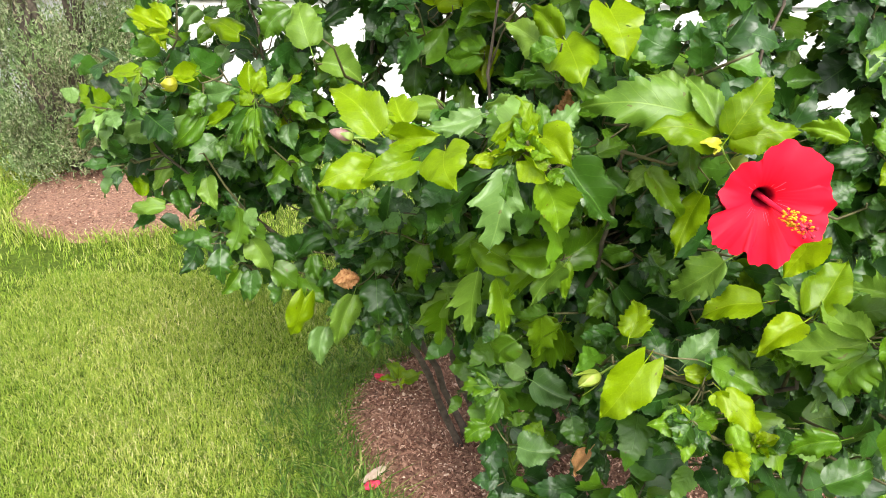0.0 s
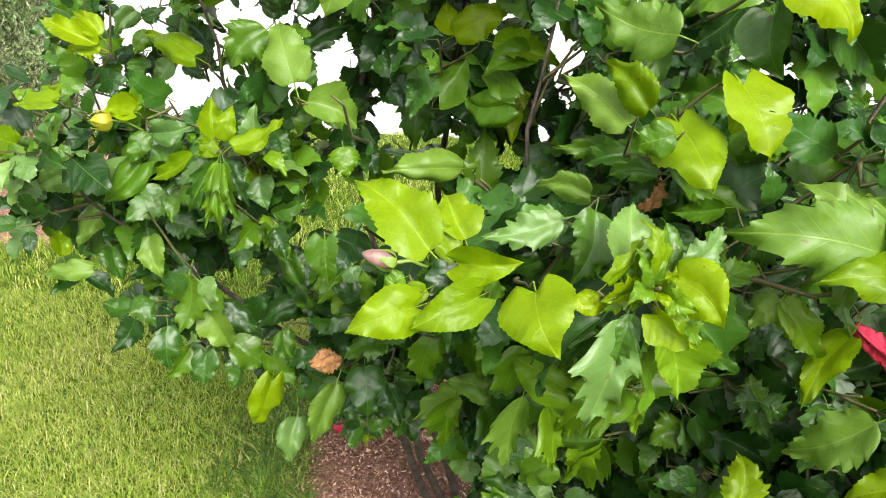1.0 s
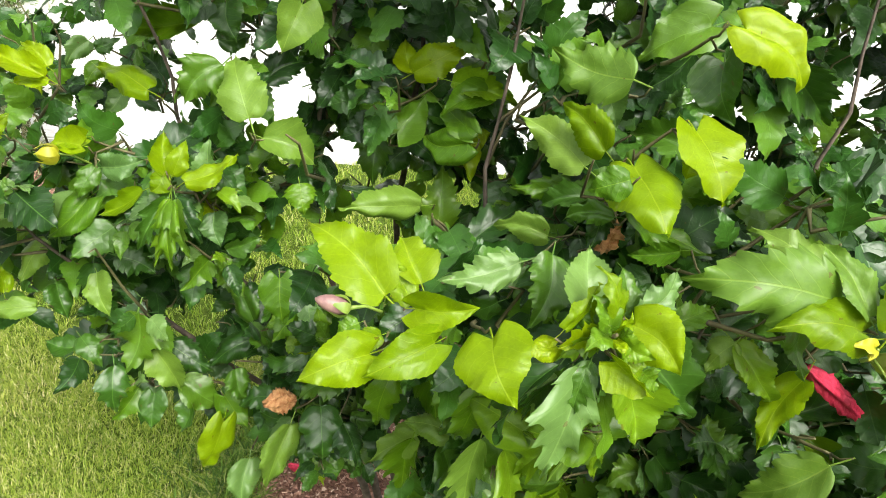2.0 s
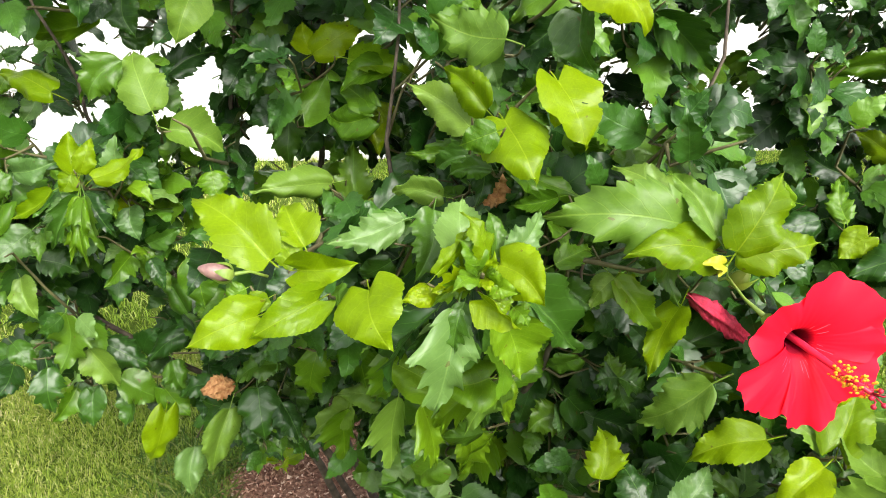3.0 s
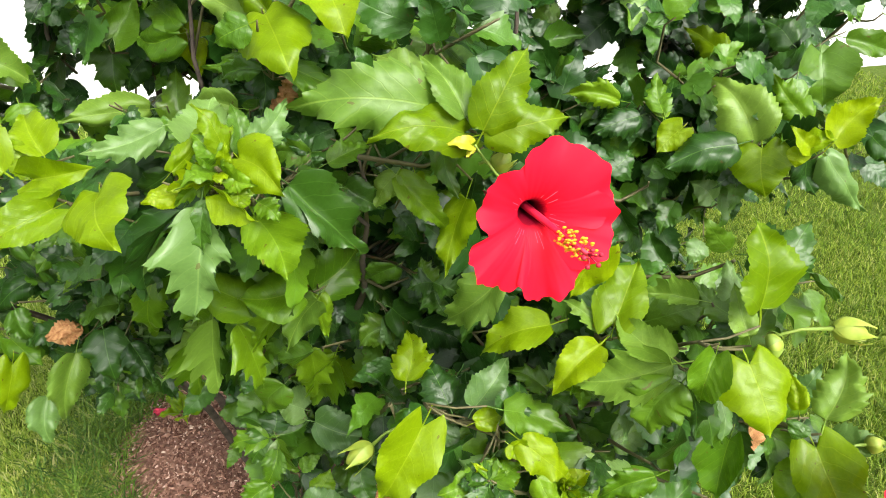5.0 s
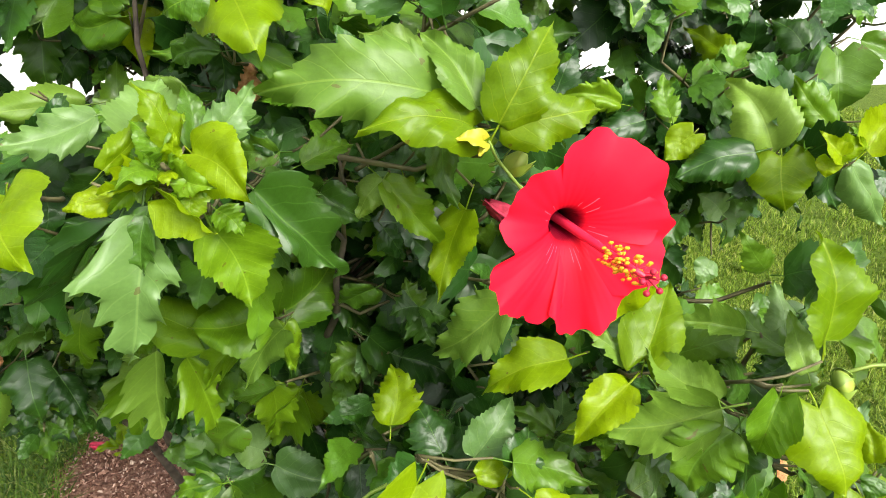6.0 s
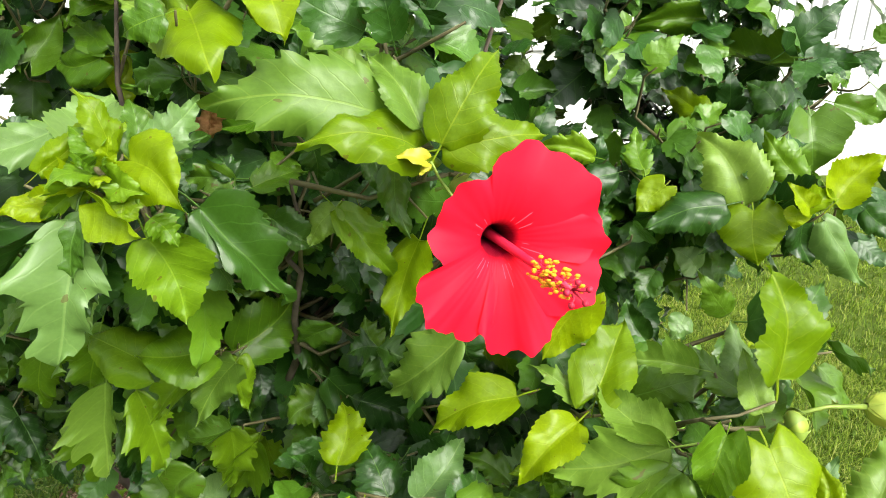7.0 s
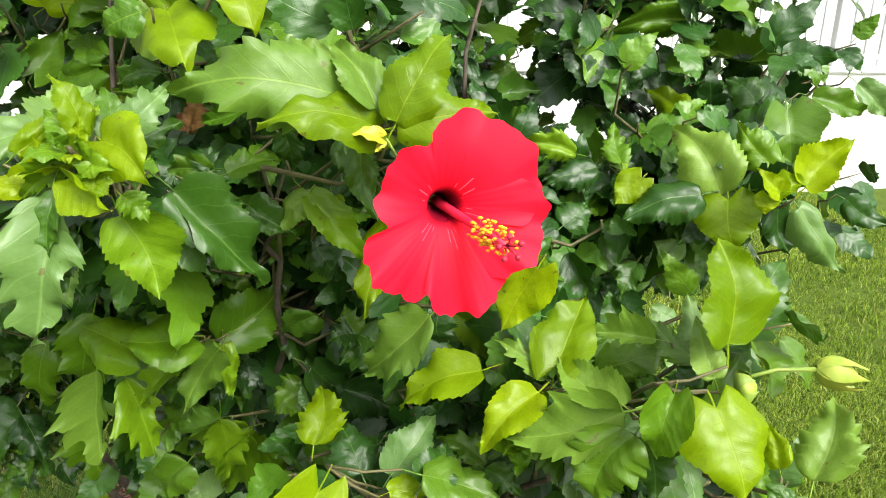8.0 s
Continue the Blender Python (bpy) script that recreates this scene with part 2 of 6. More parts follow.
def box(bm, lo, hi, bevel=0.0):
    """A box between two corners, with bevelled edges."""
    lo, hi = Vector(lo), Vector(hi)
    m = Matrix.LocRotScale((lo + hi) / 2, None, hi - lo)
    r = bmesh.ops.create_cube(bm, size=1, matrix=m)
    if bevel:
        es = list({e for v in r["verts"] for e in v.link_edges})
        bmesh.ops.bevel(bm, geom=es, offset=bevel, segments=2, affect="EDGES")


def bowed(a, b, sag, n, rng):
    """Points from a to b on a slightly crooked arc."""
    a, b = Vector(a), Vector(b)
    out = []
    j = (b - a).length * 0.035
    for i in range(n + 1):
        s = i / n
        p = a.lerp(b, s) + Vector((0, 0, sag * 4 * s * (1 - s)))
        if 0 < i < n:
            p += Vector((rng.uniform(-j, j), rng.uniform(-j, j), rng.uniform(-j, j)))
        out.append(p)
    return out


# ---- the ground: lawn, beds ----
BED = (0.44, 1.72, 0.74, 0.56)         # the shrub's mulch bed: middle and half widths
BED_FAR = (-1.58, 3.72, 0.70, 0.70)    # the conifer's bed


def in_bed(x, y, bed, grow=0.0):
    a = math.atan2(y - bed[1], x - bed[0])
    wob = 1 + 0.05 * math.sin(3 * a + 1) + 0.03 * math.sin(7 * a)
    return ((x - bed[0]) / (bed[2] + grow)) ** 2 + ((y - bed[1]) / (bed[3] + grow)) ** 2 < wob


def ground_sheet():
    bm = bmesh.new()
    bmesh.ops.create_grid(bm, x_segments=120, y_segments=120, size=1)
    for v in bm.verts:
        for i in (0, 1):
            v.co[i] = math.copysign(abs(v.co[i]) ** 2.6 * 150, v.co[i])
        v.co.y += 2
        v.co.z = 0.006 * noise.noise(v.co * 1.7) if v.co.length < 20 else 0
    me = mesh_of("ground", bm, MAT_LAWN)
    return tagged(new("ground", me), "flat lawn soil under short yellow-green grass", "lawn", kind="structure")


ground_sheet()


def mulch_bed(bed, height, label, count, seed):
    rng = random.Random(seed)
    bm = bmesh.new()
    rings = []
    for i in range(13):
        r = 1 - i / 13
        ring = []
        for k in range(56):
            a = 2 * math.pi * k / 56
            wob = math.sqrt(1 + 0.05 * math.sin(3 * a + 1) + 0.03 * math.sin(7 * a))
            x, y = bed[0] + r * bed[2] * wob * math.cos(a), bed[1] + r * bed[3] * wob * math.sin(a)
            z = -0.02 if i == 0 else height * (1 - r * r) ** 0.6 + 0.012 * noise.noise(Vector((x * 9, y * 9, 0))) + 0.008
            ring.append(bm.verts.new((x, y, z)))
        rings.append(ring)
    for a, b in zip(rings, rings[1:]):
        for k in range(56):
            bm.faces.new((a[k], a[(k + 1) % 56], b[(k + 1) % 56], b[k]))
    bm.faces.new(rings[-1])
    ob = tagged(new("mulch_bed", mesh_of("mulch_bed", bm, MAT_SOIL)), label, "mulch bed", kind="structure")
    verts, faces = [], []
    while len(faces) < count * 5:
        a, r = rng.uniform(0, 2 * math.pi), math.sqrt(rng.random()) * 0.99
        x, y = bed[0] + r * bed[2] * math.cos(a), bed[1] + r * bed[3] * math.sin(a)
        z = height * (1 - r * r) ** 0.6 + 0.010 + rng.uniform(0, 0.012)
        ln, w, h = 0.002 + 0.008 * rng.random() ** 2.5, rng.uniform(0.0008, 0.0034), rng.uniform(0.001, 0.0045)
        if rng.random() < 0.015:
            ln, w, h = ln * 2.8, w * 2.2, h * 1.8
        m = Matrix.Translation((x, y, z)) @ Euler((rng.gauss(0, 0.6), rng.gauss(0, 0.6), rng.uniform(0, 6.3))).to_matrix().to_4x4()
        n = len(verts)
        for p in ((-ln, -w, 0), (ln, -w * 0.5, 0), (ln * 0.8, w * 0.6, 0), (-ln * 0.7, w, 0), (-ln * 0.8, -w * 0.4, h), (ln * 0.7, -w * 0.2, h * 0.6), (ln * 0.6, w * 0.3, h), (-ln * 0.5, w * 0.5, h * 0.7)):
            verts.append(m @ Vector(p))
        faces += [(n + 4, n + 5, n + 6, n + 7), (n, n + 1, n + 5, n + 4), (n + 1, n + 2, n + 6, n + 5), (n + 2, n + 3, n + 7, n + 6), (n + 3, n, n + 4, n + 7)]
    chips = new("mulch_chips", mesh_from("mulch_chips", verts, faces, MAT_CHIP, smooth=False))
    tagged(chips, "loose reddish-brown bark chips on the bed", "mulch", kind="stuff")


mulch_bed(BED, 0.05, "reddish-brown mulch bed under the hibiscus shrubs", 26000, 3)
mulch_bed(BED_FAR, 0.05, "reddish-brown mulch bed under the conifer", 5000, 4)


def lawn(zones, mat, label, seed, fringe=0.0):
    """Grass blades: dense where the lawn is passed near, thinner farther off. zones: x, y, blades a square metre, size."""
    rng = np.random.default_rng(seed)
    verts, faces, n = [], [], 0
    for (x0, x1), (y0, y1), density, size in zones:
        count = int((x1 - x0) * (y1 - y0) * density)
        xs, ys = rng.uniform(x0, x1, count), rng.uniform(y0, y1, count)
        for x0_, y0_ in zip(xs[:count // 4], ys[:count // 4]):
            rim = min(x0_ - x0, x1 - x0_, y0_ - y0, y1 - y0_) / (0.25 * min(x1 - x0, y1 - y0))
            if rim < 1 and rng.random() > 0.2 + 0.8 * rim and (y0_ < 1.3 or y0_ > 4 or x0_ < -1.6 or x0_ > 2.4):
                continue
            if in_bed(x0_, y0_, BED, -0.04) or in_bed(x0_, y0_, BED_FAR, -0.05):
                continue
            if fringe and not in_bed(x0_, y0_, BED, fringe * rng.uniform(0.2, 1.0)):
                continue
            edge = in_bed(x0_, y0_, BED, 0.10) or in_bed(x0_, y0_, BED_FAR, 0.1)
            clump = 0.5 + 0.5 * noise.noise(Vector((x0_ * 5, y0_ * 5, 0.3)))
            for _ in range(4):
                x, y = x0_ + rng.normal(0, 0.006), y0_ + rng.normal(0, 0.006)
                h = size * rng.uniform(0.009, 0.025) * (0.6 + 0.8 * clump) * (1.8 if edge else 1.0)
                a, lean, w = rng.uniform(0, 6.283), rng.uniform(0.15, 1.7) * h, rng.uniform(0.0008, 0.0017) * size
                ca, sa = math.cos(a), math.sin(a)
                px, py = -sa * w, ca * w
                mx, my, tx, ty = x + ca * lean * 0.35, y + sa * lean * 0.35, x + ca * lean, y + sa * lean
                verts += [(x - px, y - py, -0.004), (x + px, y + py, -0.004), (mx + px * 0.8, my + py * 0.8, h * 0.66), (mx - px * 0.8, my - py * 0.8, h * 0.66), (tx, ty, h)]
                faces += [(n, n + 1, n + 2, n + 3), (n + 3, n + 2, n + 4)]
                n += 5
    ob = new("grass", mesh_from("grass", verts, faces, mat))
    tagged(ob, label, "grass", kind="stuff")


lawn([((-1.9, -0.1), (1.15, 2.7), 56000, 1.0), ((-3.4, 0.2), (2.7, 5.2), 8500, 1.45), ((-0.1, 0.3), (1.9, 2.7), 14000, 1.0),
      ((-3.4, 0.4), (-1.6, 1.15), 700, 1.6)], MAT_GRASS,
     "short fine yellow-green lawn grass with dry tips", 5)
lawn([((0.2, 4.6), (2.7, 4.9), 15000, 1.35), ((0.95, 2.7), (0.75, 2.7), 34000, 1.1), ((2.7, 4.4), (1.2, 2.7), 20000, 1.3), ((0.3, 0.95), (1.9, 2.7), 10000, 1.0),
      ((0.4, 3.4), (-1.6, 0.75), 700, 1.6)], MAT_GRASS_LUSH,
     "short greener lawn grass beside the flowering shrub", 6)
lawn([((-0.62, 0.2), (1.05, 2.35), 26000, 1.7)], MAT_GRASS_FRINGE, "longer green grass fringe round the mulch bed, darkened for the shrub's shade", 7, 0.26)


# ---- the boundary: low white wall with a metal fence on it ----
WALL_A, WALL_B = Vector((-9.0, 5.5, 0)), Vector((12.0, 4.4, 0))
WALL_TOP = 0.88


def boundary():
    run = (WALL_B - WALL_A)
    length, turn = run.length, math.atan2(run.y, run.x)
    m = Matrix.Translation(WALL_A) @ Matrix.Rotation(turn, 4, "Z")
    bm = bmesh.new()
    box(bm, (0, 0, -0.1), (length, 0.22, WALL_TOP), 0.006)
    wall = tagged(new("wall_boundary", mesh_of("wall_boundary", bm, MAT_WALL, False)), "low white painted boundary wall behind the lawn", "wall", kind="structure")
    bm = bmesh.new()
    box(bm, (0, -0.03, WALL_TOP), (length, 0.25, WALL_TOP + 0.05), 0.01)
    cope = part("coping", bm, MAT_WALL, wall, smooth=False)
    wall.matrix_world = m
    bm = bmesh.new()
    box(bm, (0, -0.16, -0.05), (length, -0.004, 0.05), 0.012)
    kerb = tagged(new("kerb", mesh_of("kerb", bm, MAT_KERB, False)), "pale concrete kerb strip along the foot of the wall", "kerb", kind="structure")
    kerb.matrix_world = m
    fence = tagged(empty("metal_fence"), "pale grey painted metal fence of upright bars on the white wall", "fence")
    for z in (WALL_TOP + 0.10, WALL_TOP + 1.25):
        bm = bmesh.new()
        box(bm, (0, 0.09, z), (length, 0.13, z + 0.04), 0.004)
        part("rail", bm, MAT_RAIL, fence, smooth=False)
    bm = bmesh.new()
    box(bm, (-0.010, 0.10, WALL_TOP + 0.05), (0.010, 0.12, WALL_TOP + 1.4), 0.003)
    bar = mesh_of("bar", bm, MAT_RAIL, False)
    bm = bmesh.new()
    box(bm, (-0.03, 0.08, WALL_TOP + 0.05), (0.03, 0.14, WALL_TOP + 1.45), 0.004)
    post = mesh_of("post", bm, MAT_RAIL, False)
    x, i = 4.0, 0
    while x < length - 4.0:
        ob = new("post" if i % 14 == 0 else "bar", post if i % 14 == 0 else bar)
        ob.parent, ob.location = fence, (x, 0, 0)
        x, i = x + 0.14, i + 1
    fence.matrix_world = m
    # pale building far behind the fence
    house = tagged(empty("building", (0, 0, 0)), "large pale building wall beyond the fence", "building")
    bm = bmesh.new()
    box(bm, (-16, 13, -0.1), (22, 21, 9), 0.02)
    part("wall", bm, MAT_WALL, house, smooth=False)
    bm = bmesh.new()
    box(bm, (-16.3, 12.7, 9), (22.3, 21.3, 9.3), 0.02)
    part("roof", bm, MAT_KERB, house, smooth=False)


boundary()


# ---- single leaves, sprig by sprig: kind, tone, base, tip, breadth, roll and, where it matters, the form ----
SPRIGS = []
# young front sprig
SPRIGS.append([
    ("ovate", "y", (-0.048, 0.860, 1.099), (-0.114, 0.904, 1.146), 0.86, -7),
    ("ovate", "y", (-0.027, 0.854, 1.095), (-0.049, 0.872, 1.127), 0.86, 6),
    ("folded", "y", (-0.018, 0.868, 1.107), (-0.034, 0.906, 1.136), 1.25, 21),
    ("broad", "y", (-0.024, 0.843, 1.097), (0.024, 0.827, 1.107), 0.75, 17),
    ("broad", "y", (-0.061, 0.825, 1.065), (-0.116, 0.808, 1.051), 0.87, -7),
    ("broad", "y", (-0.011, 0.821, 1.078), (-0.066, 0.801, 1.059), 0.73, -12),
    ("broad", "y", (0.030, 0.798, 1.096), (0.040, 0.751, 1.068), 1.32, 29),
    ("ovate", "m", (-0.021, 0.855, 1.089), (-0.058, 0.846, 1.064), 0.97, -8),
    ("ovate", "g", (-0.069, 0.845, 1.082), (-0.087, 0.844, 1.072), 1.36, 8),
    ("ovate", "y", (-0.051, 0.838, 1.075), (-0.078, 0.834, 1.064), 0.95, -17),
])
# sheen-toned sprig beside it
SPRIGS.append([
    ("jagged", "m", (0.075, 0.907, 1.112), (0.002, 0.894, 1.098), 0.82, -20),
    ("ovate", "m", (0.103, 0.906, 1.121), (0.081, 0.866, 1.069), 0.95, -3),
    ("ovate", "m", (0.119, 0.827, 1.100), (0.121, 0.869, 1.146), 1.09, -10),
    ("broad", "y", (0.083, 0.806, 1.086), (0.057, 0.799, 1.084), 0.99, 5),
    ("ovate", "y", (0.114, 0.798, 1.106), (0.134, 0.807, 1.136), 1.06, -13),
    ("jagged", "y", (0.118, 0.794, 1.100), (0.079, 0.788, 1.095), 0.83, 10),
    ("ovate", "g", (0.118, 0.796, 1.104), (0.092, 0.807, 1.117), 0.95, -33),
    ("broad", "y", (0.118, 0.770, 1.095), (0.141, 0.747, 1.077), 0.82, 76),
    ("jagged", "s", (0.101, 0.789, 1.080), (0.080, 0.782, 0.979), 0.66, 24, 1),
    ("jagged", "m", (0.086, 0.800, 1.073), (0.046, 0.797, 0.998), 0.75, 43),
    ("jagged", "m", (0.107, 0.789, 1.084), (0.097, 0.782, 1.037), 0.89, 19),
    ("broad", "y", (0.136, 0.790, 1.114), (0.163, 0.755, 1.094), 1.15, 20, 4),
])
# upper half of that sprig
SPRIGS.append([
    ("ovate", "y", (0.125, 0.796, 1.118), (0.108, 0.804, 1.157), 0.80, 19),
    ("ovate", "y", (0.084, 0.795, 1.107), (0.114, 0.817, 1.137), 0.60, 46),
    ("jagged", "m", (0.143, 0.801, 1.116), (0.179, 0.822, 1.149), 0.87, 6),
    ("ovate", "m", (0.138, 0.812, 1.111), (0.135, 0.836, 1.147), 0.76, 3),
    ("jagged", "g", (0.140, 0.776, 1.102), (0.114, 0.777, 1.081), 1.05, 1),
    ("ovate", "y", (0.134, 0.776, 1.099), (0.131, 0.760, 1.080), 1.34, 14),
    ("jagged", "g", (0.113, 0.794, 1.100), (0.082, 0.797, 1.078), 0.93, -20),
    ("ovate", "g", (0.124, 0.792, 1.104), (0.096, 0.799, 1.099), 0.94, -3),
    ("ovate", "g", (0.141, 0.795, 1.063), (0.161, 0.790, 1.001), 1.11, -3),
    ("jagged", "m", (0.097, 0.816, 1.052), (0.073, 0.828, 1.000), 0.88, -12),
    ("jagged", "g", (0.145, 0.778, 1.081), (0.160, 0.778, 1.061), 1.47, 5),
    ("ovate", "m", (0.093, 0.835, 1.039), (0.096, 0.828, 0.987), 0.83, -14),
])
# leaves low in the middle
SPRIGS.append([
    ("broad", "g", (0.171, 0.923, 0.914), (0.112, 0.921, 0.918), 1.25, 4),
    ("broad", "g", (0.118, 0.954, 0.891), (0.062, 0.999, 0.906), 0.91, -1),
    ("jagged", "g", (0.173, 0.947, 0.889), (0.122, 0.964, 0.824), 0.88, 10),
    ("ovate", "p", (0.195, 0.931, 0.894), (0.154, 0.951, 0.817), 0.67, -2),
    ("ovate", "g", (0.199, 0.941, 0.894), (0.204, 0.942, 0.835), 0.70, 18),
    ("ovate", "g", (0.193, 0.954, 0.894), (0.262, 0.999, 0.931), 0.94, 8),
    ("ovate", "m", (0.195, 0.971, 0.883), (0.261, 1.036, 0.876), 0.67, 5),
    ("ovate", "g", (0.218, 1.057, 0.732), (0.145, 1.092, 0.703), 0.60, -17),
    ("ovate", "g", (0.218, 1.054, 0.724), (0.183, 1.097, 0.620), 0.64, -16),
    ("ovate", "g", (0.228, 1.098, 0.699), (0.258, 1.115, 0.613), 0.74, 42),
    ("ovate", "m", (0.162, 0.887, 0.995), (0.204, 0.903, 1.017), 1.01, 10),
    ("ovate", "g", (0.178, 0.895, 1.036), (0.244, 0.896, 0.969), 0.60, -3),
])
# hanging pale leaves under the sheen-toned sprig
SPRIGS.append([
    ("jagged", "p", (0.079, 0.976, 0.864), (0.069, 0.977, 0.759), 0.63, 22),
    ("jagged", "g", (0.105, 0.968, 0.857), (0.123, 0.968, 0.762), 0.60, 17),
    ("ovate", "p", (0.039, 1.174, 0.715), (-0.029, 1.210, 0.639), 0.69, 19),
    ("jagged", "g", (0.032, 1.174, 0.711), (0.023, 1.186, 0.608), 0.78, 28),
    ("ovate", "p", (0.086, 1.151, 0.734), (0.018, 1.185, 0.731), 0.94, -0),
    ("ovate", "g", (0.079, 0.999, 0.915), (0.058, 1.012, 0.834), 0.87, -5),
    ("jagged", "m", (0.069, 1.148, 0.719), (0.085, 1.144, 0.640), 1.02, 2),
    ("ovate", "g", (0.187, 1.050, 0.752), (0.181, 1.065, 0.656), 0.74, -8),
    ("ovate", "g", (0.028, 1.130, 0.863), (0.057, 1.137, 0.766), 0.75, 6),
    ("ovate", "g", (-0.006, 1.173, 0.819), (-0.018, 1.188, 0.722), 0.74, 4),
    ("ovate", "m", (0.147, 1.039, 0.707), (0.119, 1.071, 0.641), 0.89, 40),
])
# sprig over the open flower
SPRIGS.append([
    ("coarse", "p", (0.300, 0.787, 1.139), (0.177, 0.811, 1.145), 0.74, -22, 2),
    ("ovate", "p", (0.312, 0.811, 1.139), (0.258, 0.861, 1.173), 0.74, -12, 2),
    ("broad", "y", (0.313, 0.772, 1.122), (0.234, 0.766, 1.128), 0.66, 6, 2),
    ("ovate", "p", (0.315, 0.772, 1.135), (0.287, 0.815, 1.181), 0.72, -18, 1),
    ("ovate", "y", (0.325, 0.758, 1.127), (0.368, 0.776, 1.188), 0.86, -8, 2),
    ("ovate", "y", (0.326, 0.759, 1.124), (0.397, 0.750, 1.135), 0.80, 15, 2),
    ("ovate", "m", (0.316, 0.839, 1.097), (0.328, 0.827, 1.039), 0.70, -1),
    ("ovate", "m", (0.307, 0.875, 1.097), (0.320, 0.859, 1.061), 0.95, 16),
    ("ovate", "y", (0.339, 0.844, 1.032), (0.316, 0.845, 0.946), 0.60, 23),
    ("broad", "y", (0.414, 0.710, 1.030), (0.393, 0.721, 0.979), 0.86, 13),
    ("ovate", "g", (0.437, 0.756, 1.025), (0.432, 0.752, 0.976), 0.66, 28),
])
# below the flower
SPRIGS.append([
    ("coarse", "p", (0.367, 0.811, 0.960), (0.312, 0.850, 0.893), 0.81, 13),
    ("ovate", "m", (0.376, 0.818, 0.955), (0.384, 0.817, 0.928), 1.82, 40),
    ("ovate", "y", (0.392, 0.751, 0.935), (0.330, 0.779, 0.895), 0.80, 16),
    ("folded", "y", (0.421, 0.709, 0.934), (0.373, 0.700, 0.896), 1.10, 18),
    ("broad", "y", (0.439, 0.718, 0.947), (0.478, 0.753, 0.990), 0.79, -42),
    ("jagged", "p", (0.435, 0.726, 0.934), (0.402, 0.756, 0.959), 0.72, -5),
    ("coarse", "p", (0.460, 0.655, 0.942), (0.391, 0.698, 0.908), 0.79, 0),
    ("ovate", "p", (0.465, 0.664, 0.941), (0.440, 0.721, 0.955), 0.84, -19),
    ("coarse", "m", (0.461, 0.641, 0.933), (0.439, 0.650, 0.874), 1.14, 40),
    ("coarse", "m", (0.465, 0.639, 0.932), (0.481, 0.637, 0.875), 0.93, 47),
    ("broad", "g", (0.476, 0.626, 0.968), (0.468, 0.624, 0.923), 0.82, 28),
])
# right-hand sprig with the long-stalked bud
SPRIGS.append([
    ("broad", "y", (0.501, 0.616, 0.961), (0.504, 0.578, 0.916), 1.22, 12, 5),
    ("ovate", "y", (0.531, 0.648, 0.987), (0.529, 0.672, 1.060), 1.16, -14, 1),
    ("folded", "p", (0.527, 0.651, 0.960), (0.524, 0.676, 0.998), 0.99, -32),
    ("coarse", "p", (0.550, 0.577, 0.924), (0.582, 0.603, 0.966), 0.93, -34),
    ("jagged", "m", (0.532, 0.673, 0.963), (0.508, 0.710, 0.986), 0.97, -22),
    ("jagged", "m", (0.532, 0.671, 0.958), (0.507, 0.683, 0.937), 1.19, 10),
    ("ovate", "m", (0.534, 0.684, 0.965), (0.543, 0.714, 0.999), 0.83, -13),
    ("jagged", "p", (0.507, 0.695, 0.973), (0.467, 0.728, 0.970), 0.75, 2),
    ("ovate", "y", (0.537, 0.592, 0.925), (0.539, 0.610, 0.947), 0.78, -24),
    ("ovate", "m", (0.540, 0.588, 0.914), (0.532, 0.586, 0.900), 1.69, 28),
])
# lower right
SPRIGS.append([
    ("broad", "y", (0.260, 0.726, 0.868), (0.215, 0.719, 0.792), 0.74, -5),
    ("broad", "y", (0.649, 0.661, 0.794), (0.659, 0.600, 0.731), 0.86, 15, 1),
    ("broad", "g", (0.662, 0.659, 0.753), (0.623, 0.658, 0.712), 1.33, 25),
    ("broad", "g", (0.555, 0.676, 0.817), (0.542, 0.665, 0.749), 0.68, 51),
    ("ovate", "y", (0.349, 0.710, 0.841), (0.395, 0.694, 0.793), 0.78, 4),
    ("ovate", "g", (0.456, 0.648, 0.824), (0.410, 0.666, 0.791), 0.77, 4),
    ("jagged", "m", (0.331, 0.738, 0.798), (0.297, 0.743, 0.748), 0.95, 13),
    ("jagged", "m", (0.324, 0.726, 0.795), (0.352, 0.716, 0.747), 0.96, -13),
    ("jagged", "m", (0.331, 0.727, 0.800), (0.332, 0.716, 0.738), 0.85, -7),
    ("ovate", "m", (0.468, 0.671, 0.743), (0.531, 0.687, 0.760), 0.90, -23),
    ("ovate", "y", (0.360, 0.676, 0.784), (0.381, 0.670, 0.743), 0.93, 42),
    ("ovate", "g", (0.549, 0.658, 0.739), (0.540, 0.653, 0.704), 1.55, 25),
])
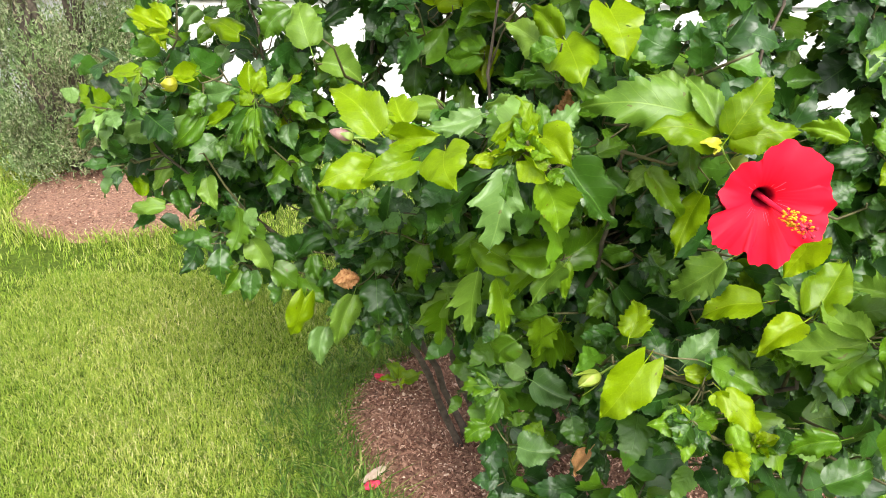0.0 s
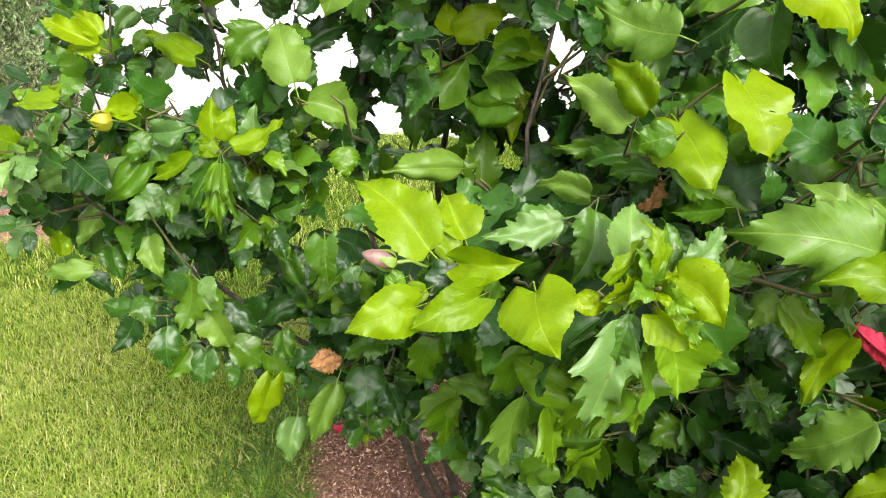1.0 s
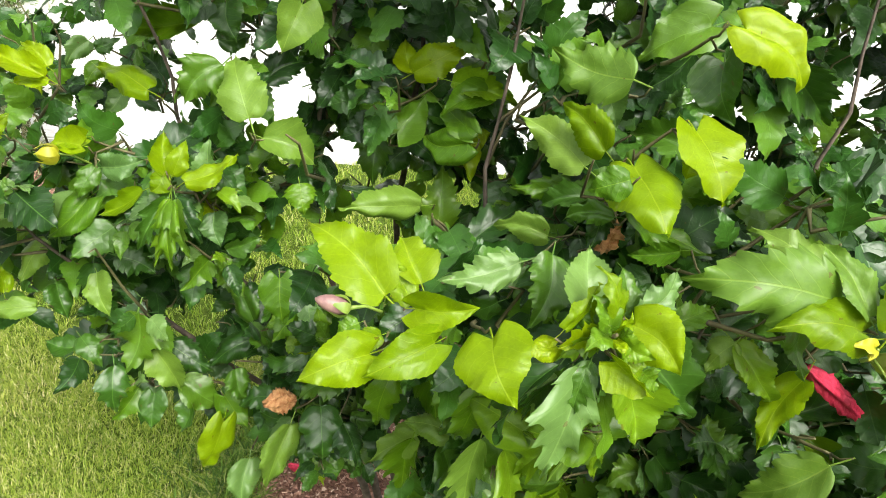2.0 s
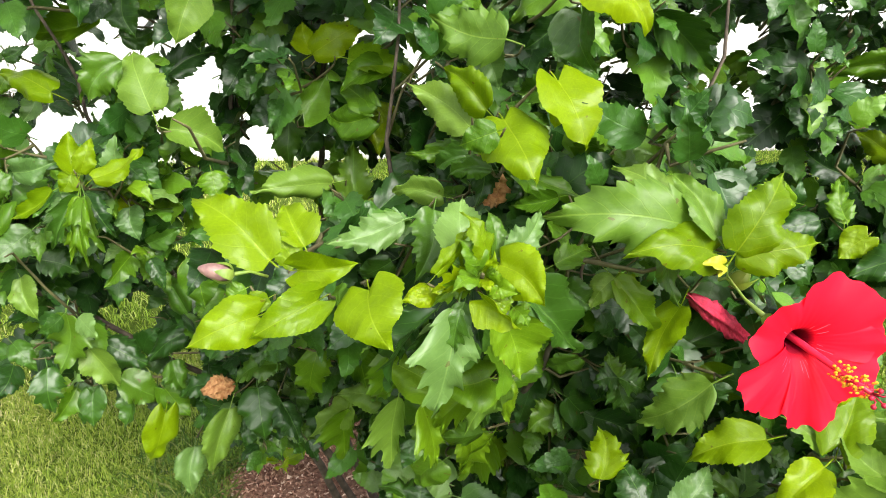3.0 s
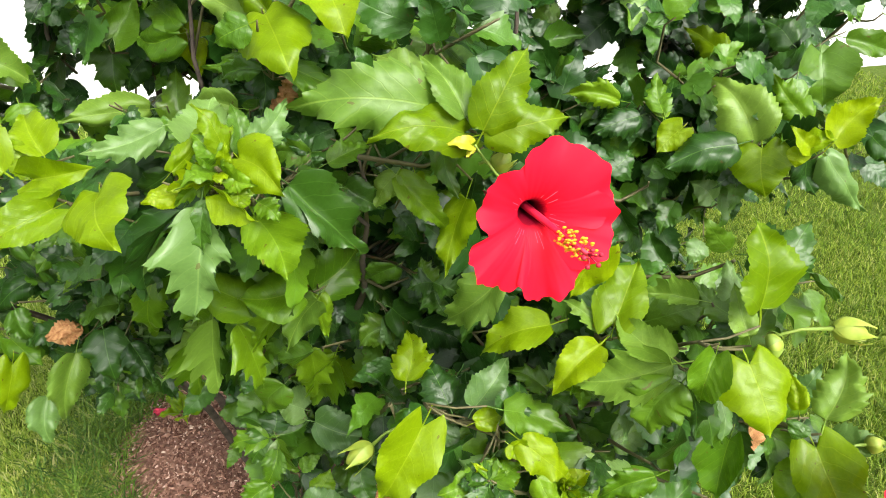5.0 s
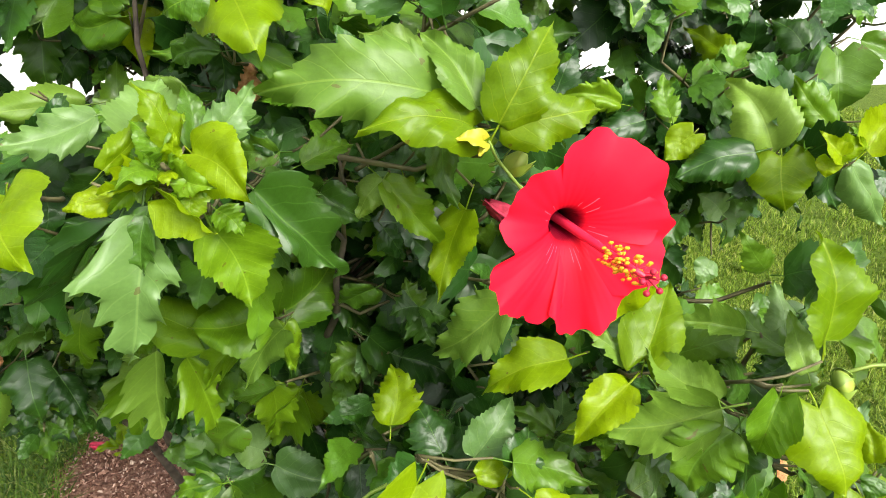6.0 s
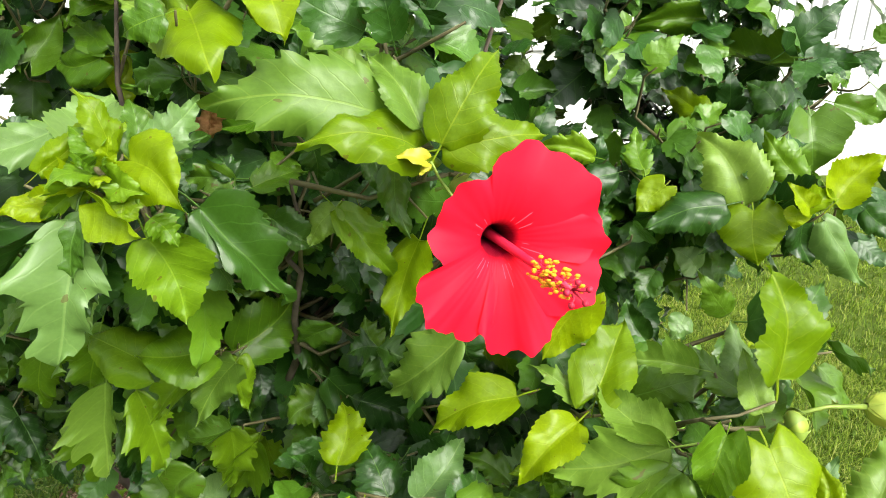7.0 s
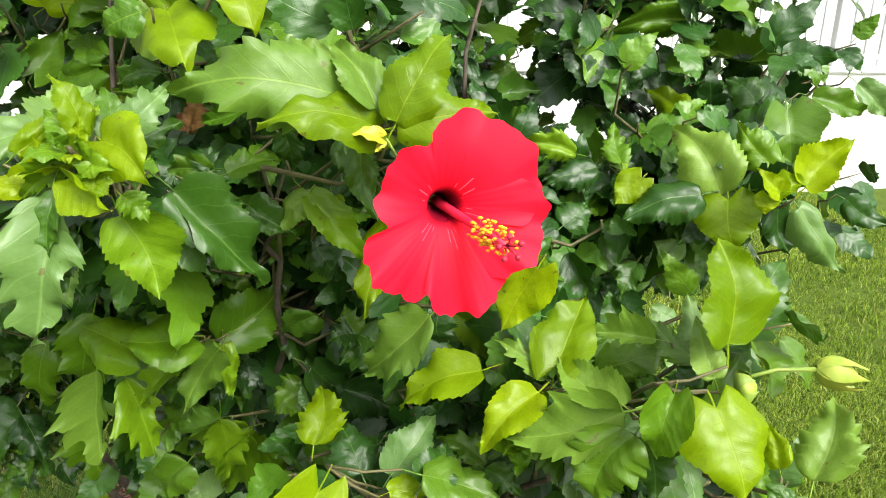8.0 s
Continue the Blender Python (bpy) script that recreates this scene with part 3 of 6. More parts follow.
# beneath the flower, left
SPRIGS.append([
    ("coarse", "y", (0.268, 0.825, 0.843), (0.281, 0.866, 0.880), 1.07, -5),
    ("ovate", "m", (0.303, 0.789, 0.832), (0.291, 0.835, 0.859), 1.13, 1),
    ("ovate", "m", (0.322, 0.765, 0.843), (0.364, 0.786, 0.881), 0.93, -22),
    ("ovate", "y", (0.316, 0.744, 0.843), (0.358, 0.746, 0.853), 0.81, -2),
    ("ovate", "m", (0.314, 0.948, 0.825), (0.369, 0.922, 0.800), 0.99, 17),
    ("jagged", "m", (0.419, 0.801, 0.813), (0.380, 0.830, 0.830), 1.01, -3),
    ("jagged", "m", (0.419, 0.801, 0.813), (0.470, 0.807, 0.813), 1.00, -5),
    ("jagged", "m", (0.419, 0.802, 0.816), (0.438, 0.826, 0.840), 1.25, -13),
    ("jagged", "m", (0.418, 0.800, 0.809), (0.388, 0.810, 0.776), 1.05, 1),
    ("jagged", "m", (0.415, 0.792, 0.814), (0.448, 0.783, 0.785), 1.08, 3),
    ("ovate", "m", (0.289, 0.951, 0.910), (0.257, 0.974, 0.884), 1.21, -32),
])
# behind the flower, left
SPRIGS.append([
    ("ovate", "m", (0.260, 0.892, 1.104), (0.266, 0.899, 1.066), 0.96, 25),
    ("ovate", "y", (0.299, 0.883, 1.048), (0.308, 0.877, 1.004), 0.95, -5),
    ("ovate", "m", (0.292, 0.885, 1.047), (0.257, 0.888, 1.022), 0.89, -16),
    ("jagged", "m", (0.204, 0.920, 1.068), (0.162, 0.943, 1.065), 1.05, -40),
    ("jagged", "m", (0.199, 0.920, 1.066), (0.189, 0.941, 1.084), 1.43, -23),
    ("jagged", "m", (0.203, 0.919, 1.063), (0.211, 0.922, 1.047), 2.20, 10),
    ("ovate", "m", (0.167, 0.936, 1.148), (0.126, 0.966, 1.135), 0.60, 1),
    ("ovate", "g", (0.235, 0.927, 1.120), (0.192, 0.947, 1.106), 0.69, -16),
    ("ovate", "m", (0.286, 0.903, 0.996), (0.306, 0.907, 0.960), 0.95, 3),
    ("ovate", "m", (0.240, 0.930, 1.034), (0.209, 0.953, 1.008), 0.95, -15),
])
# forked young leaves high in the middle
SPRIGS.append([
    ("broad", "y", (0.176, 0.936, 1.197), (0.187, 0.865, 1.161), 1.02, 10, 5),
    ("broad", "y", (0.225, 0.931, 1.234), (0.242, 0.883, 1.183), 1.08, -4, 0),
    ("ovate", "p", (0.170, 1.044, 1.164), (0.108, 1.106, 1.202), 0.79, -24),
    ("ovate", "y", (0.184, 1.029, 1.186), (0.145, 1.076, 1.225), 0.76, -18),
    ("coarse", "p", (0.206, 1.045, 1.258), (0.134, 1.100, 1.276), 1.00, -30),
    ("broad", "y", (0.243, 0.922, 1.323), (0.302, 0.905, 1.286), 0.85, -11),
    ("broad", "m", (0.259, 0.971, 1.290), (0.268, 0.947, 1.238), 1.07, 52),
    ("ovate", "m", (0.438, 1.172, 1.273), (0.548, 1.194, 1.193), 0.65, 50),
    ("broad", "m", (0.282, 1.055, 1.315), (0.221, 1.082, 1.274), 0.88, -0),
    ("ovate", "m", (0.290, 1.095, 1.284), (0.247, 1.106, 1.238), 0.97, -18),
    ("ovate", "m", (0.193, 1.094, 1.238), (0.209, 1.074, 1.199), 1.22, 29),
])
# more of the middle
SPRIGS.append([
    ("ovate", "p", (0.026, 1.260, 1.034), (-0.085, 1.237, 1.034), 0.60, -39),
    ("ovate", "m", (0.057, 1.288, 0.986), (0.063, 1.326, 1.075), 0.82, 0),
    ("broad", "y", (0.086, 1.319, 1.120), (0.055, 1.311, 1.088), 1.07, 2),
    ("broad", "y", (0.088, 1.316, 1.116), (0.098, 1.282, 1.067), 0.83, -8),
    ("broad", "y", (0.090, 1.317, 1.118), (0.124, 1.316, 1.130), 1.34, 8),
    ("ovate", "m", (0.077, 1.139, 1.035), (0.157, 1.175, 1.076), 0.72, -10),
    ("ovate", "p", (0.140, 1.039, 1.086), (0.085, 1.071, 1.085), 0.61, 3),
    ("ovate", "m", (0.183, 1.049, 1.129), (0.133, 1.072, 1.108), 0.75, -0),
    ("ovate", "g", (0.170, 1.077, 1.136), (0.108, 1.103, 1.118), 0.60, -8),
    ("ovate", "m", (0.168, 0.971, 1.147), (0.162, 0.972, 1.095), 0.83, 18),
    ("jagged", "m", (0.140, 0.825, 1.105), (0.184, 0.848, 1.120), 0.71, -10),
    ("ovate", "g", (0.182, 0.948, 1.152), (0.275, 0.935, 1.112), 0.60, -5),
])
# above and beside the wilted flower
SPRIGS.append([
    ("ovate", "g", (0.276, 0.866, 1.055), (0.324, 0.853, 0.997), 0.61, 4),
    ("ovate", "p", (0.276, 0.866, 1.056), (0.254, 0.867, 1.023), 1.08, 12),
    ("ovate", "m", (0.284, 0.963, 0.848), (0.361, 0.956, 0.791), 0.69, 5),
    ("jagged", "m", (0.325, 0.921, 0.899), (0.296, 0.924, 0.893), 1.90, 5),
    ("jagged", "m", (0.325, 0.921, 0.899), (0.355, 0.909, 0.885), 1.64, -10),
    ("jagged", "m", (0.325, 0.921, 0.899), (0.316, 0.935, 0.926), 1.70, -33),
    ("jagged", "m", (0.325, 0.921, 0.898), (0.336, 0.903, 0.862), 1.36, 30),
    ("ovate", "g", (0.212, 0.865, 1.075), (0.257, 0.882, 1.083), 0.81, -4),
    ("ovate", "m", (0.303, 0.929, 1.034), (0.354, 0.957, 1.046), 0.76, -34),
    ("jagged", "m", (0.396, 0.921, 0.931), (0.478, 0.935, 0.949), 0.80, -18),
    ("ovate", "g", (0.421, 0.910, 0.915), (0.462, 0.899, 0.859), 0.75, 14),
])
# left shrub, outer leaves
SPRIGS.append([
    ("ovate", "p", (-0.202, 1.272, 1.139), (-0.228, 1.330, 1.210), 1.00, -15),
    ("ovate", "y", (-0.351, 1.381, 1.144), (-0.441, 1.460, 1.158), 0.60, -7),
    ("ovate", "p", (-0.189, 1.300, 1.107), (-0.117, 1.304, 1.072), 0.96, -0),
    ("ovate", "m", (-0.200, 1.414, 1.161), (-0.127, 1.447, 1.192), 0.80, 18),
    ("ovate", "m", (-0.245, 1.348, 1.192), (-0.296, 1.335, 1.139), 1.20, -13),
    ("ovate", "y", (-0.302, 1.258, 1.061), (-0.311, 1.283, 1.114), 0.86, 7),
    ("ovate", "y", (-0.298, 1.258, 1.063), (-0.282, 1.274, 1.106), 0.88, 18),
    ("ovate", "y", (-0.307, 1.250, 1.065), (-0.323, 1.243, 1.043), 1.56, -29),
    ("ovate", "y", (-0.280, 1.242, 1.060), (-0.216, 1.247, 1.100), 0.69, -6),
    ("ovate", "y", (-0.332, 1.245, 1.044), (-0.391, 1.251, 1.006), 0.60, -13),
    ("ovate", "g", (-0.139, 1.297, 1.047), (-0.131, 1.279, 1.008), 1.49, -5),
])
# drooping rosette on it
SPRIGS.append([
    ("jagged", "m", (-0.297, 1.228, 1.044), (-0.335, 1.216, 0.976), 0.68, -18),
    ("jagged", "g", (-0.295, 1.221, 1.044), (-0.312, 1.196, 0.964), 0.62, -23),
    ("jagged", "g", (-0.291, 1.215, 1.044), (-0.290, 1.189, 0.960), 0.60, -7),
    ("jagged", "m", (-0.286, 1.215, 1.046), (-0.267, 1.192, 0.977), 0.70, 8),
    ("jagged", "m", (-0.287, 1.226, 1.045), (-0.255, 1.207, 0.991), 0.82, -13),
    ("broad", "y", (-0.426, 1.322, 1.077), (-0.469, 1.331, 1.078), 0.94, -2),
    ("ovate", "m", (-0.413, 1.328, 1.046), (-0.437, 1.315, 1.003), 0.87, -18),
    ("ovate", "m", (-0.411, 1.348, 1.040), (-0.354, 1.343, 1.056), 0.96, 15),
    ("broad", "g", (-0.428, 1.333, 0.999), (-0.485, 1.320, 0.944), 0.76, -16),
    ("ovate", "m", (-0.162, 1.323, 1.096), (-0.211, 1.332, 1.042), 0.83, 9),
    ("ovate", "m", (-0.254, 1.299, 0.998), (-0.243, 1.278, 0.956), 1.22, -5),
])
# lower fringe of the left shrub
SPRIGS.append([
    ("jagged", "m", (-0.368, 1.306, 0.836), (-0.389, 1.281, 0.744), 1.26, 4),
    ("jagged", "m", (-0.402, 1.289, 0.756), (-0.400, 1.270, 0.687), 1.18, -33),
    ("ovate", "p", (-0.352, 1.326, 0.761), (-0.317, 1.321, 0.690), 1.06, 12),
    ("ovate", "m", (-0.343, 1.372, 0.744), (-0.275, 1.361, 0.698), 0.94, 2),
    ("ovate", "m", (-0.320, 1.345, 0.692), (-0.262, 1.354, 0.638), 1.02, -13),
    ("broad", "m", (-0.356, 1.316, 0.686), (-0.358, 1.295, 0.637), 0.92, -15),
    ("ovate", "m", (-0.307, 1.330, 0.664), (-0.320, 1.312, 0.617), 1.20, 20),
    ("broad", "y", (-0.253, 1.309, 0.640), (-0.285, 1.300, 0.554), 0.75, -37),
    ("ovate", "p", (-0.145, 1.249, 0.678), (-0.179, 1.223, 0.578), 0.68, -8),
    ("ovate", "m", (-0.210, 1.279, 0.590), (-0.219, 1.250, 0.518), 0.88, 5),
    ("ovate", "m", (-0.219, 1.400, 0.738), (-0.288, 1.391, 0.686), 0.79, -7),
])
# and farther in
SPRIGS.append([
    ("ovate", "m", (-0.216, 1.412, 0.766), (-0.255, 1.448, 0.830), 0.82, -12),
    ("broad", "g", (-0.158, 1.202, 0.946), (-0.153, 1.187, 0.889), 1.09, -8),
    ("ovate", "m", (-0.168, 1.311, 0.683), (-0.229, 1.315, 0.665), 1.04, 14),
    ("broad", "g", (-0.253, 1.334, 0.670), (-0.216, 1.316, 0.621), 0.89, 6),
    ("jagged", "m", (-0.065, 1.262, 0.744), (-0.137, 1.263, 0.713), 1.11, 9),
    ("ovate", "m", (-0.101, 1.254, 0.709), (-0.094, 1.219, 0.632), 1.11, -3),
    ("ovate", "m", (-0.065, 1.238, 0.688), (-0.039, 1.208, 0.631), 1.02, -24),
    ("ovate", "m", (-0.471, 1.345, 0.752), (-0.520, 1.356, 0.756), 1.08, 1),
    ("ovate", "m", (-0.466, 1.337, 0.737), (-0.503, 1.321, 0.683), 0.90, -6),
    ("ovate", "m", (-0.466, 1.350, 0.767), (-0.431, 1.327, 0.728), 0.91, -11),
    ("ovate", "m", (-0.434, 1.344, 0.895), (-0.438, 1.319, 0.834), 0.98, -17),
])
# upper part of the lower fringe
SPRIGS.append([
    ("ovate", "p", (-0.429, 1.338, 0.882), (-0.407, 1.309, 0.826), 0.91, -9),
    ("jagged", "m", (-0.403, 1.344, 0.908), (-0.347, 1.335, 0.887), 1.41, -13),
    ("ovate", "m", (-0.354, 1.463, 0.821), (-0.422, 1.464, 0.793), 1.20, -18),
    ("ovate", "m", (-0.506, 1.389, 0.837), (-0.485, 1.364, 0.791), 1.17, -19),
    ("ovate", "m", (-0.024, 1.434, 1.107), (-0.033, 1.416, 1.010), 0.87, 15),
    ("ovate", "m", (0.013, 1.411, 1.070), (-0.018, 1.418, 1.021), 1.20, -7),
    ("ovate", "y", (0.011, 1.335, 1.201), (0.090, 1.339, 1.246), 0.81, 16),
    ("ovate", "y", (0.011, 1.335, 1.201), (-0.002, 1.356, 1.243), 1.12, -16),
    ("ovate", "g", (0.055, 1.272, 1.204), (0.142, 1.247, 1.185), 0.60, 16),
    ("broad", "g", (0.098, 1.248, 1.192), (0.041, 1.248, 1.166), 0.80, -6),
    ("ovate", "m", (-0.236, 1.340, 0.719), (-0.219, 1.324, 0.665), 1.05, -11),
])
# tips at the lawn's side
SPRIGS.append([
    ("ovate", "y", (-0.483, 1.381, 1.153), (-0.561, 1.405, 1.185), 0.62, -9),
    ("ovate", "y", (-0.480, 1.387, 1.166), (-0.518, 1.405, 1.195), 0.88, -14),
    ("ovate", "y", (-0.479, 1.377, 1.145), (-0.529, 1.381, 1.143), 0.77, -11),
    ("broad", "y", (-0.539, 1.342, 1.081), (-0.592, 1.344, 1.073), 0.87, 4),
    ("broad", "y", (-0.427, 1.341, 1.083), (-0.468, 1.341, 1.072), 0.89, -20),
    ("ovate", "m", (-0.522, 1.354, 0.970), (-0.594, 1.350, 0.945), 0.78, -8),
    ("ovate", "m", (-0.445, 1.355, 0.990), (-0.494, 1.361, 0.921), 0.93, 6),
    ("ovate", "p", (-0.525, 1.428, 0.892), (-0.563, 1.402, 0.830), 0.85, -7),
    ("ovate", "y", (-0.566, 1.352, 0.839), (-0.590, 1.390, 0.867), 0.80, 17),
    ("ovate", "p", (-0.518, 1.339, 0.825), (-0.597, 1.341, 0.810), 0.60, -11),
])
# overhead leaves
SPRIGS.append([
    ("broad", "p", (-0.139, 1.289, 1.282), (-0.161, 1.268, 1.224), 1.00, -30),
    ("ovate", "m", (-0.247, 1.413, 1.266), (-0.231, 1.390, 1.219), 1.34, -1),
    ("ovate", "g", (-0.303, 1.519, 1.229), (-0.429, 1.534, 1.206), 0.60, -22),
    ("ovate", "m", (-0.274, 1.503, 1.204), (-0.226, 1.519, 1.213), 1.15, 13),
    ("ovate", "m", (0.313, 1.065, 1.179), (0.242, 1.124, 1.188), 0.69, -25),
    ("broad", "y", (0.232, 0.937, 1.212), (0.226, 0.931, 1.189), 1.14, -2),
    ("ovate", "g", (0.159, 0.900, 1.196), (0.127, 0.915, 1.179), 1.18, -25),
    ("broad", "g", (0.078, 1.234, 1.134), (0.023, 1.281, 1.124), 0.82, -59),
    ("broad", "m", (-0.008, 1.312, 1.122), (0.030, 1.318, 1.176), 0.79, 30),
    ("ovate", "m", (0.067, 0.937, 1.056), (0.033, 0.961, 1.032), 0.90, -50),
    ("broad", "g", (0.082, 1.237, 1.146), (0.047, 1.288, 1.169), 0.64, -40),
])
# right crown
SPRIGS.append([
    ("ovate", "p", (0.738, 0.933, 1.015), (0.706, 0.989, 1.087), 1.04, -20),
    ("ovate", "m", (0.711, 0.931, 1.018), (0.629, 0.957, 0.986), 0.90, 3),
    ("broad", "y", (0.666, 0.981, 1.028), (0.635, 0.982, 0.999), 1.17, 1),
    ("broad", "y", (0.739, 0.921, 1.013), (0.735, 0.894, 0.960), 1.43, 38),
    ("ovate", "m", (0.978, 1.122, 1.148), (0.926, 1.279, 1.177), 0.60, -37),
    ("ovate", "m", (0.972, 1.178, 1.147), (0.949, 1.226, 1.105), 1.02, -25),
    ("ovate", "y", (0.802, 1.100, 1.081), (0.777, 1.173, 1.113), 0.75, -33),
    ("broad", "m", (0.876, 1.005, 1.099), (0.878, 0.983, 1.034), 1.29, 17),
    ("ovate", "y", (0.766, 0.845, 1.042), (0.810, 0.837, 1.092), 0.95, -18),
    ("ovate", "y", (0.745, 0.849, 1.034), (0.723, 0.864, 1.060), 0.99, -34),
    ("ovate", "y", (0.736, 0.851, 1.032), (0.771, 0.845, 1.047), 0.86, -19),
])
# right crown, lower
SPRIGS.append([
    ("broad", "y", (0.731, 0.854, 1.034), (0.726, 0.849, 1.016), 1.52, 32),
    ("ovate", "m", (0.805, 0.888, 1.009), (0.868, 0.876, 0.932), 0.61, 22),
    ("ovate", "m", (0.785, 0.895, 1.011), (0.809, 0.890, 0.953), 0.94, 20),
    ("ovate", "m", (0.954, 0.967, 0.991), (1.008, 0.940, 0.960), 0.81, 39),
    ("ovate", "m", (0.922, 1.018, 1.114), (1.002, 1.008, 1.092), 0.60, 19),
    ("ovate", "m", (1.020, 1.046, 1.127), (1.078, 1.036, 1.083), 0.75, 32),
    ("ovate", "g", (0.842, 1.182, 1.204), (0.741, 1.209, 1.188), 0.60, -25),
    ("ovate", "m", (0.774, 1.152, 1.048), (0.726, 1.198, 1.075), 1.01, -38),
    ("jagged", "g", (0.661, 1.017, 1.031), (0.666, 1.040, 1.071), 1.13, -15),
    ("ovate", "m", (0.693, 1.336, 1.196), (0.649, 1.361, 1.161), 0.86, -26),
    ("ovate", "m", (0.563, 1.181, 1.101), (0.625, 1.175, 1.109), 0.80, 5),
    ("ovate", "m", (0.802, 0.957, 1.083), (0.793, 0.946, 1.040), 1.20, 21),
])
# fan of darker leaves beside the flower
SPRIGS.append([
    ("jagged", "m", (0.111, 0.807, 1.049), (0.094, 0.806, 0.997), 0.79, -4),
    ("ovate", "m", (0.174, 0.837, 1.070), (0.241, 0.844, 0.988), 0.60, -18),
    ("ovate", "m", (0.172, 0.851, 1.052), (0.197, 0.846, 0.992), 0.81, 39),
    ("ovate", "m", (0.228, 0.879, 1.045), (0.266, 0.868, 1.022), 0.92, -2),
    ("ovate", "m", (0.184, 0.859, 1.072), (0.227, 0.859, 1.051), 0.74, 12),
    ("ovate", "m", (0.262, 1.027, 0.884), (0.308, 1.031, 0.807), 0.96, -10),
    ("ovate", "m", (0.318, 1.063, 0.869), (0.275, 1.089, 0.895), 1.30, 7),
    ("ovate", "m", (0.287, 0.979, 0.809), (0.243, 0.980, 0.789), 1.43, 6),
    ("jagged", "m", (0.294, 0.978, 0.811), (0.367, 0.951, 0.797), 0.91, 7),
    ("ovate", "m", (0.282, 0.988, 0.823), (0.291, 0.970, 0.774), 1.17, -17),
    ("ovate", "m", (0.189, 0.993, 0.786), (0.140, 1.018, 0.766), 0.79, 16),
])
# dark rosette low over the mulch
SPRIGS.append([
    ("jagged", "m", (0.121, 1.095, 0.578), (0.071, 1.131, 0.597), 1.29, 10),
    ("jagged", "m", (0.126, 1.094, 0.578), (0.178, 1.099, 0.590), 1.53, -8),
    ("jagged", "m", (0.119, 1.086, 0.581), (0.086, 1.085, 0.543), 1.61, -8),
    ("jagged", "m", (0.128, 1.083, 0.581), (0.153, 1.061, 0.532), 1.38, 32),
    ("jagged", "m", (0.124, 1.096, 0.581), (0.133, 1.120, 0.608), 2.02, -7),
    ("jagged", "g", (0.118, 1.087, 0.583), (0.058, 1.106, 0.566), 1.09, 5),
    ("broad", "m", (0.172, 1.100, 0.611), (0.132, 1.116, 0.621), 1.50, 3),
    ("ovate", "m", (0.184, 1.072, 0.608), (0.262, 1.039, 0.588), 0.94, -11),
    ("ovate", "g", (0.127, 1.068, 0.574), (0.099, 1.048, 0.524), 0.87, 9),
    ("ovate", "m", (0.154, 0.982, 0.538), (0.221, 0.967, 0.544), 1.13, -22),
    ("ovate", "g", (0.169, 0.987, 0.554), (0.194, 1.004, 0.576), 1.47, -17),
    ("ovate", "g", (0.110, 1.047, 0.529), (0.067, 1.041, 0.497), 1.17, -0),
])
# pale rosette under the flower
SPRIGS.append([
    ("coarse", "m", (0.320, 0.706, 0.799), (0.289, 0.715, 0.800), 1.28, 19),
    ("coarse", "g", (0.322, 0.706, 0.800), (0.353, 0.714, 0.807), 1.31, -19),
    ("coarse", "m", (0.316, 0.702, 0.800), (0.306, 0.695, 0.772), 1.35, 31),
    ("coarse", "m", (0.321, 0.701, 0.800), (0.337, 0.688, 0.774), 1.25, -7),
    ("coarse", "g", (0.321, 0.707, 0.802), (0.331, 0.723, 0.814), 1.78, -19),
    ("coarse", "m", (0.318, 0.708, 0.802), (0.302, 0.729, 0.809), 1.49, 9),
    ("ovate", "m", (0.223, 0.910, 0.653), (0.235, 0.886, 0.617), 1.20, 8),
    ("ovate", "g", (0.360, 0.690, 0.810), (0.381, 0.674, 0.771), 0.81, 15),
    ("ovate", "y", (0.338, 0.711, 0.838), (0.353, 0.700, 0.824), 1.45, 18),
    ("ovate", "m", (0.338, 0.727, 0.866), (0.407, 0.714, 0.835), 0.79, 0),
    ("ovate", "m", (0.339, 0.732, 0.854), (0.367, 0.757, 0.872), 1.27, -10),
])
# right crown, inner leaves
SPRIGS.append([
    ("ovate", "m", (0.637, 1.032, 1.032), (0.571, 1.039, 1.012), 0.90, 0),
    ("ovate", "g", (0.629, 1.074, 1.041), (0.560, 1.099, 1.051), 0.67, -16),
    ("jagged", "g", (0.655, 1.008, 1.040), (0.660, 1.043, 1.084), 1.04, -35),
    ("jagged", "g", (0.794, 0.914, 1.044), (0.761, 0.951, 1.094), 1.03, -42),
    ("ovate", "m", (0.556, 0.933, 0.963), (0.585, 0.922, 0.914), 0.90, 55),
    ("ovate", "m", (0.681, 0.994, 0.921), (0.653, 0.981, 0.883), 0.97, 31),
    ("ovate", "m", (0.730, 0.981, 0.922), (0.704, 1.000, 0.944), 1.39, -32),
    ("ovate", "m", (0.655, 0.960, 0.848), (0.640, 0.988, 0.891), 1.04, -43),
    ("ovate", "m", (0.706, 0.961, 0.874), (0.685, 0.952, 0.847), 1.36, 3),
    ("ovate", "m", (0.577, 0.993, 0.974), (0.616, 1.006, 0.996), 1.38, -3),
    ("ovate", "m", (0.864, 1.046, 1.104), (0.845, 1.089, 1.130), 1.27, -39),
])
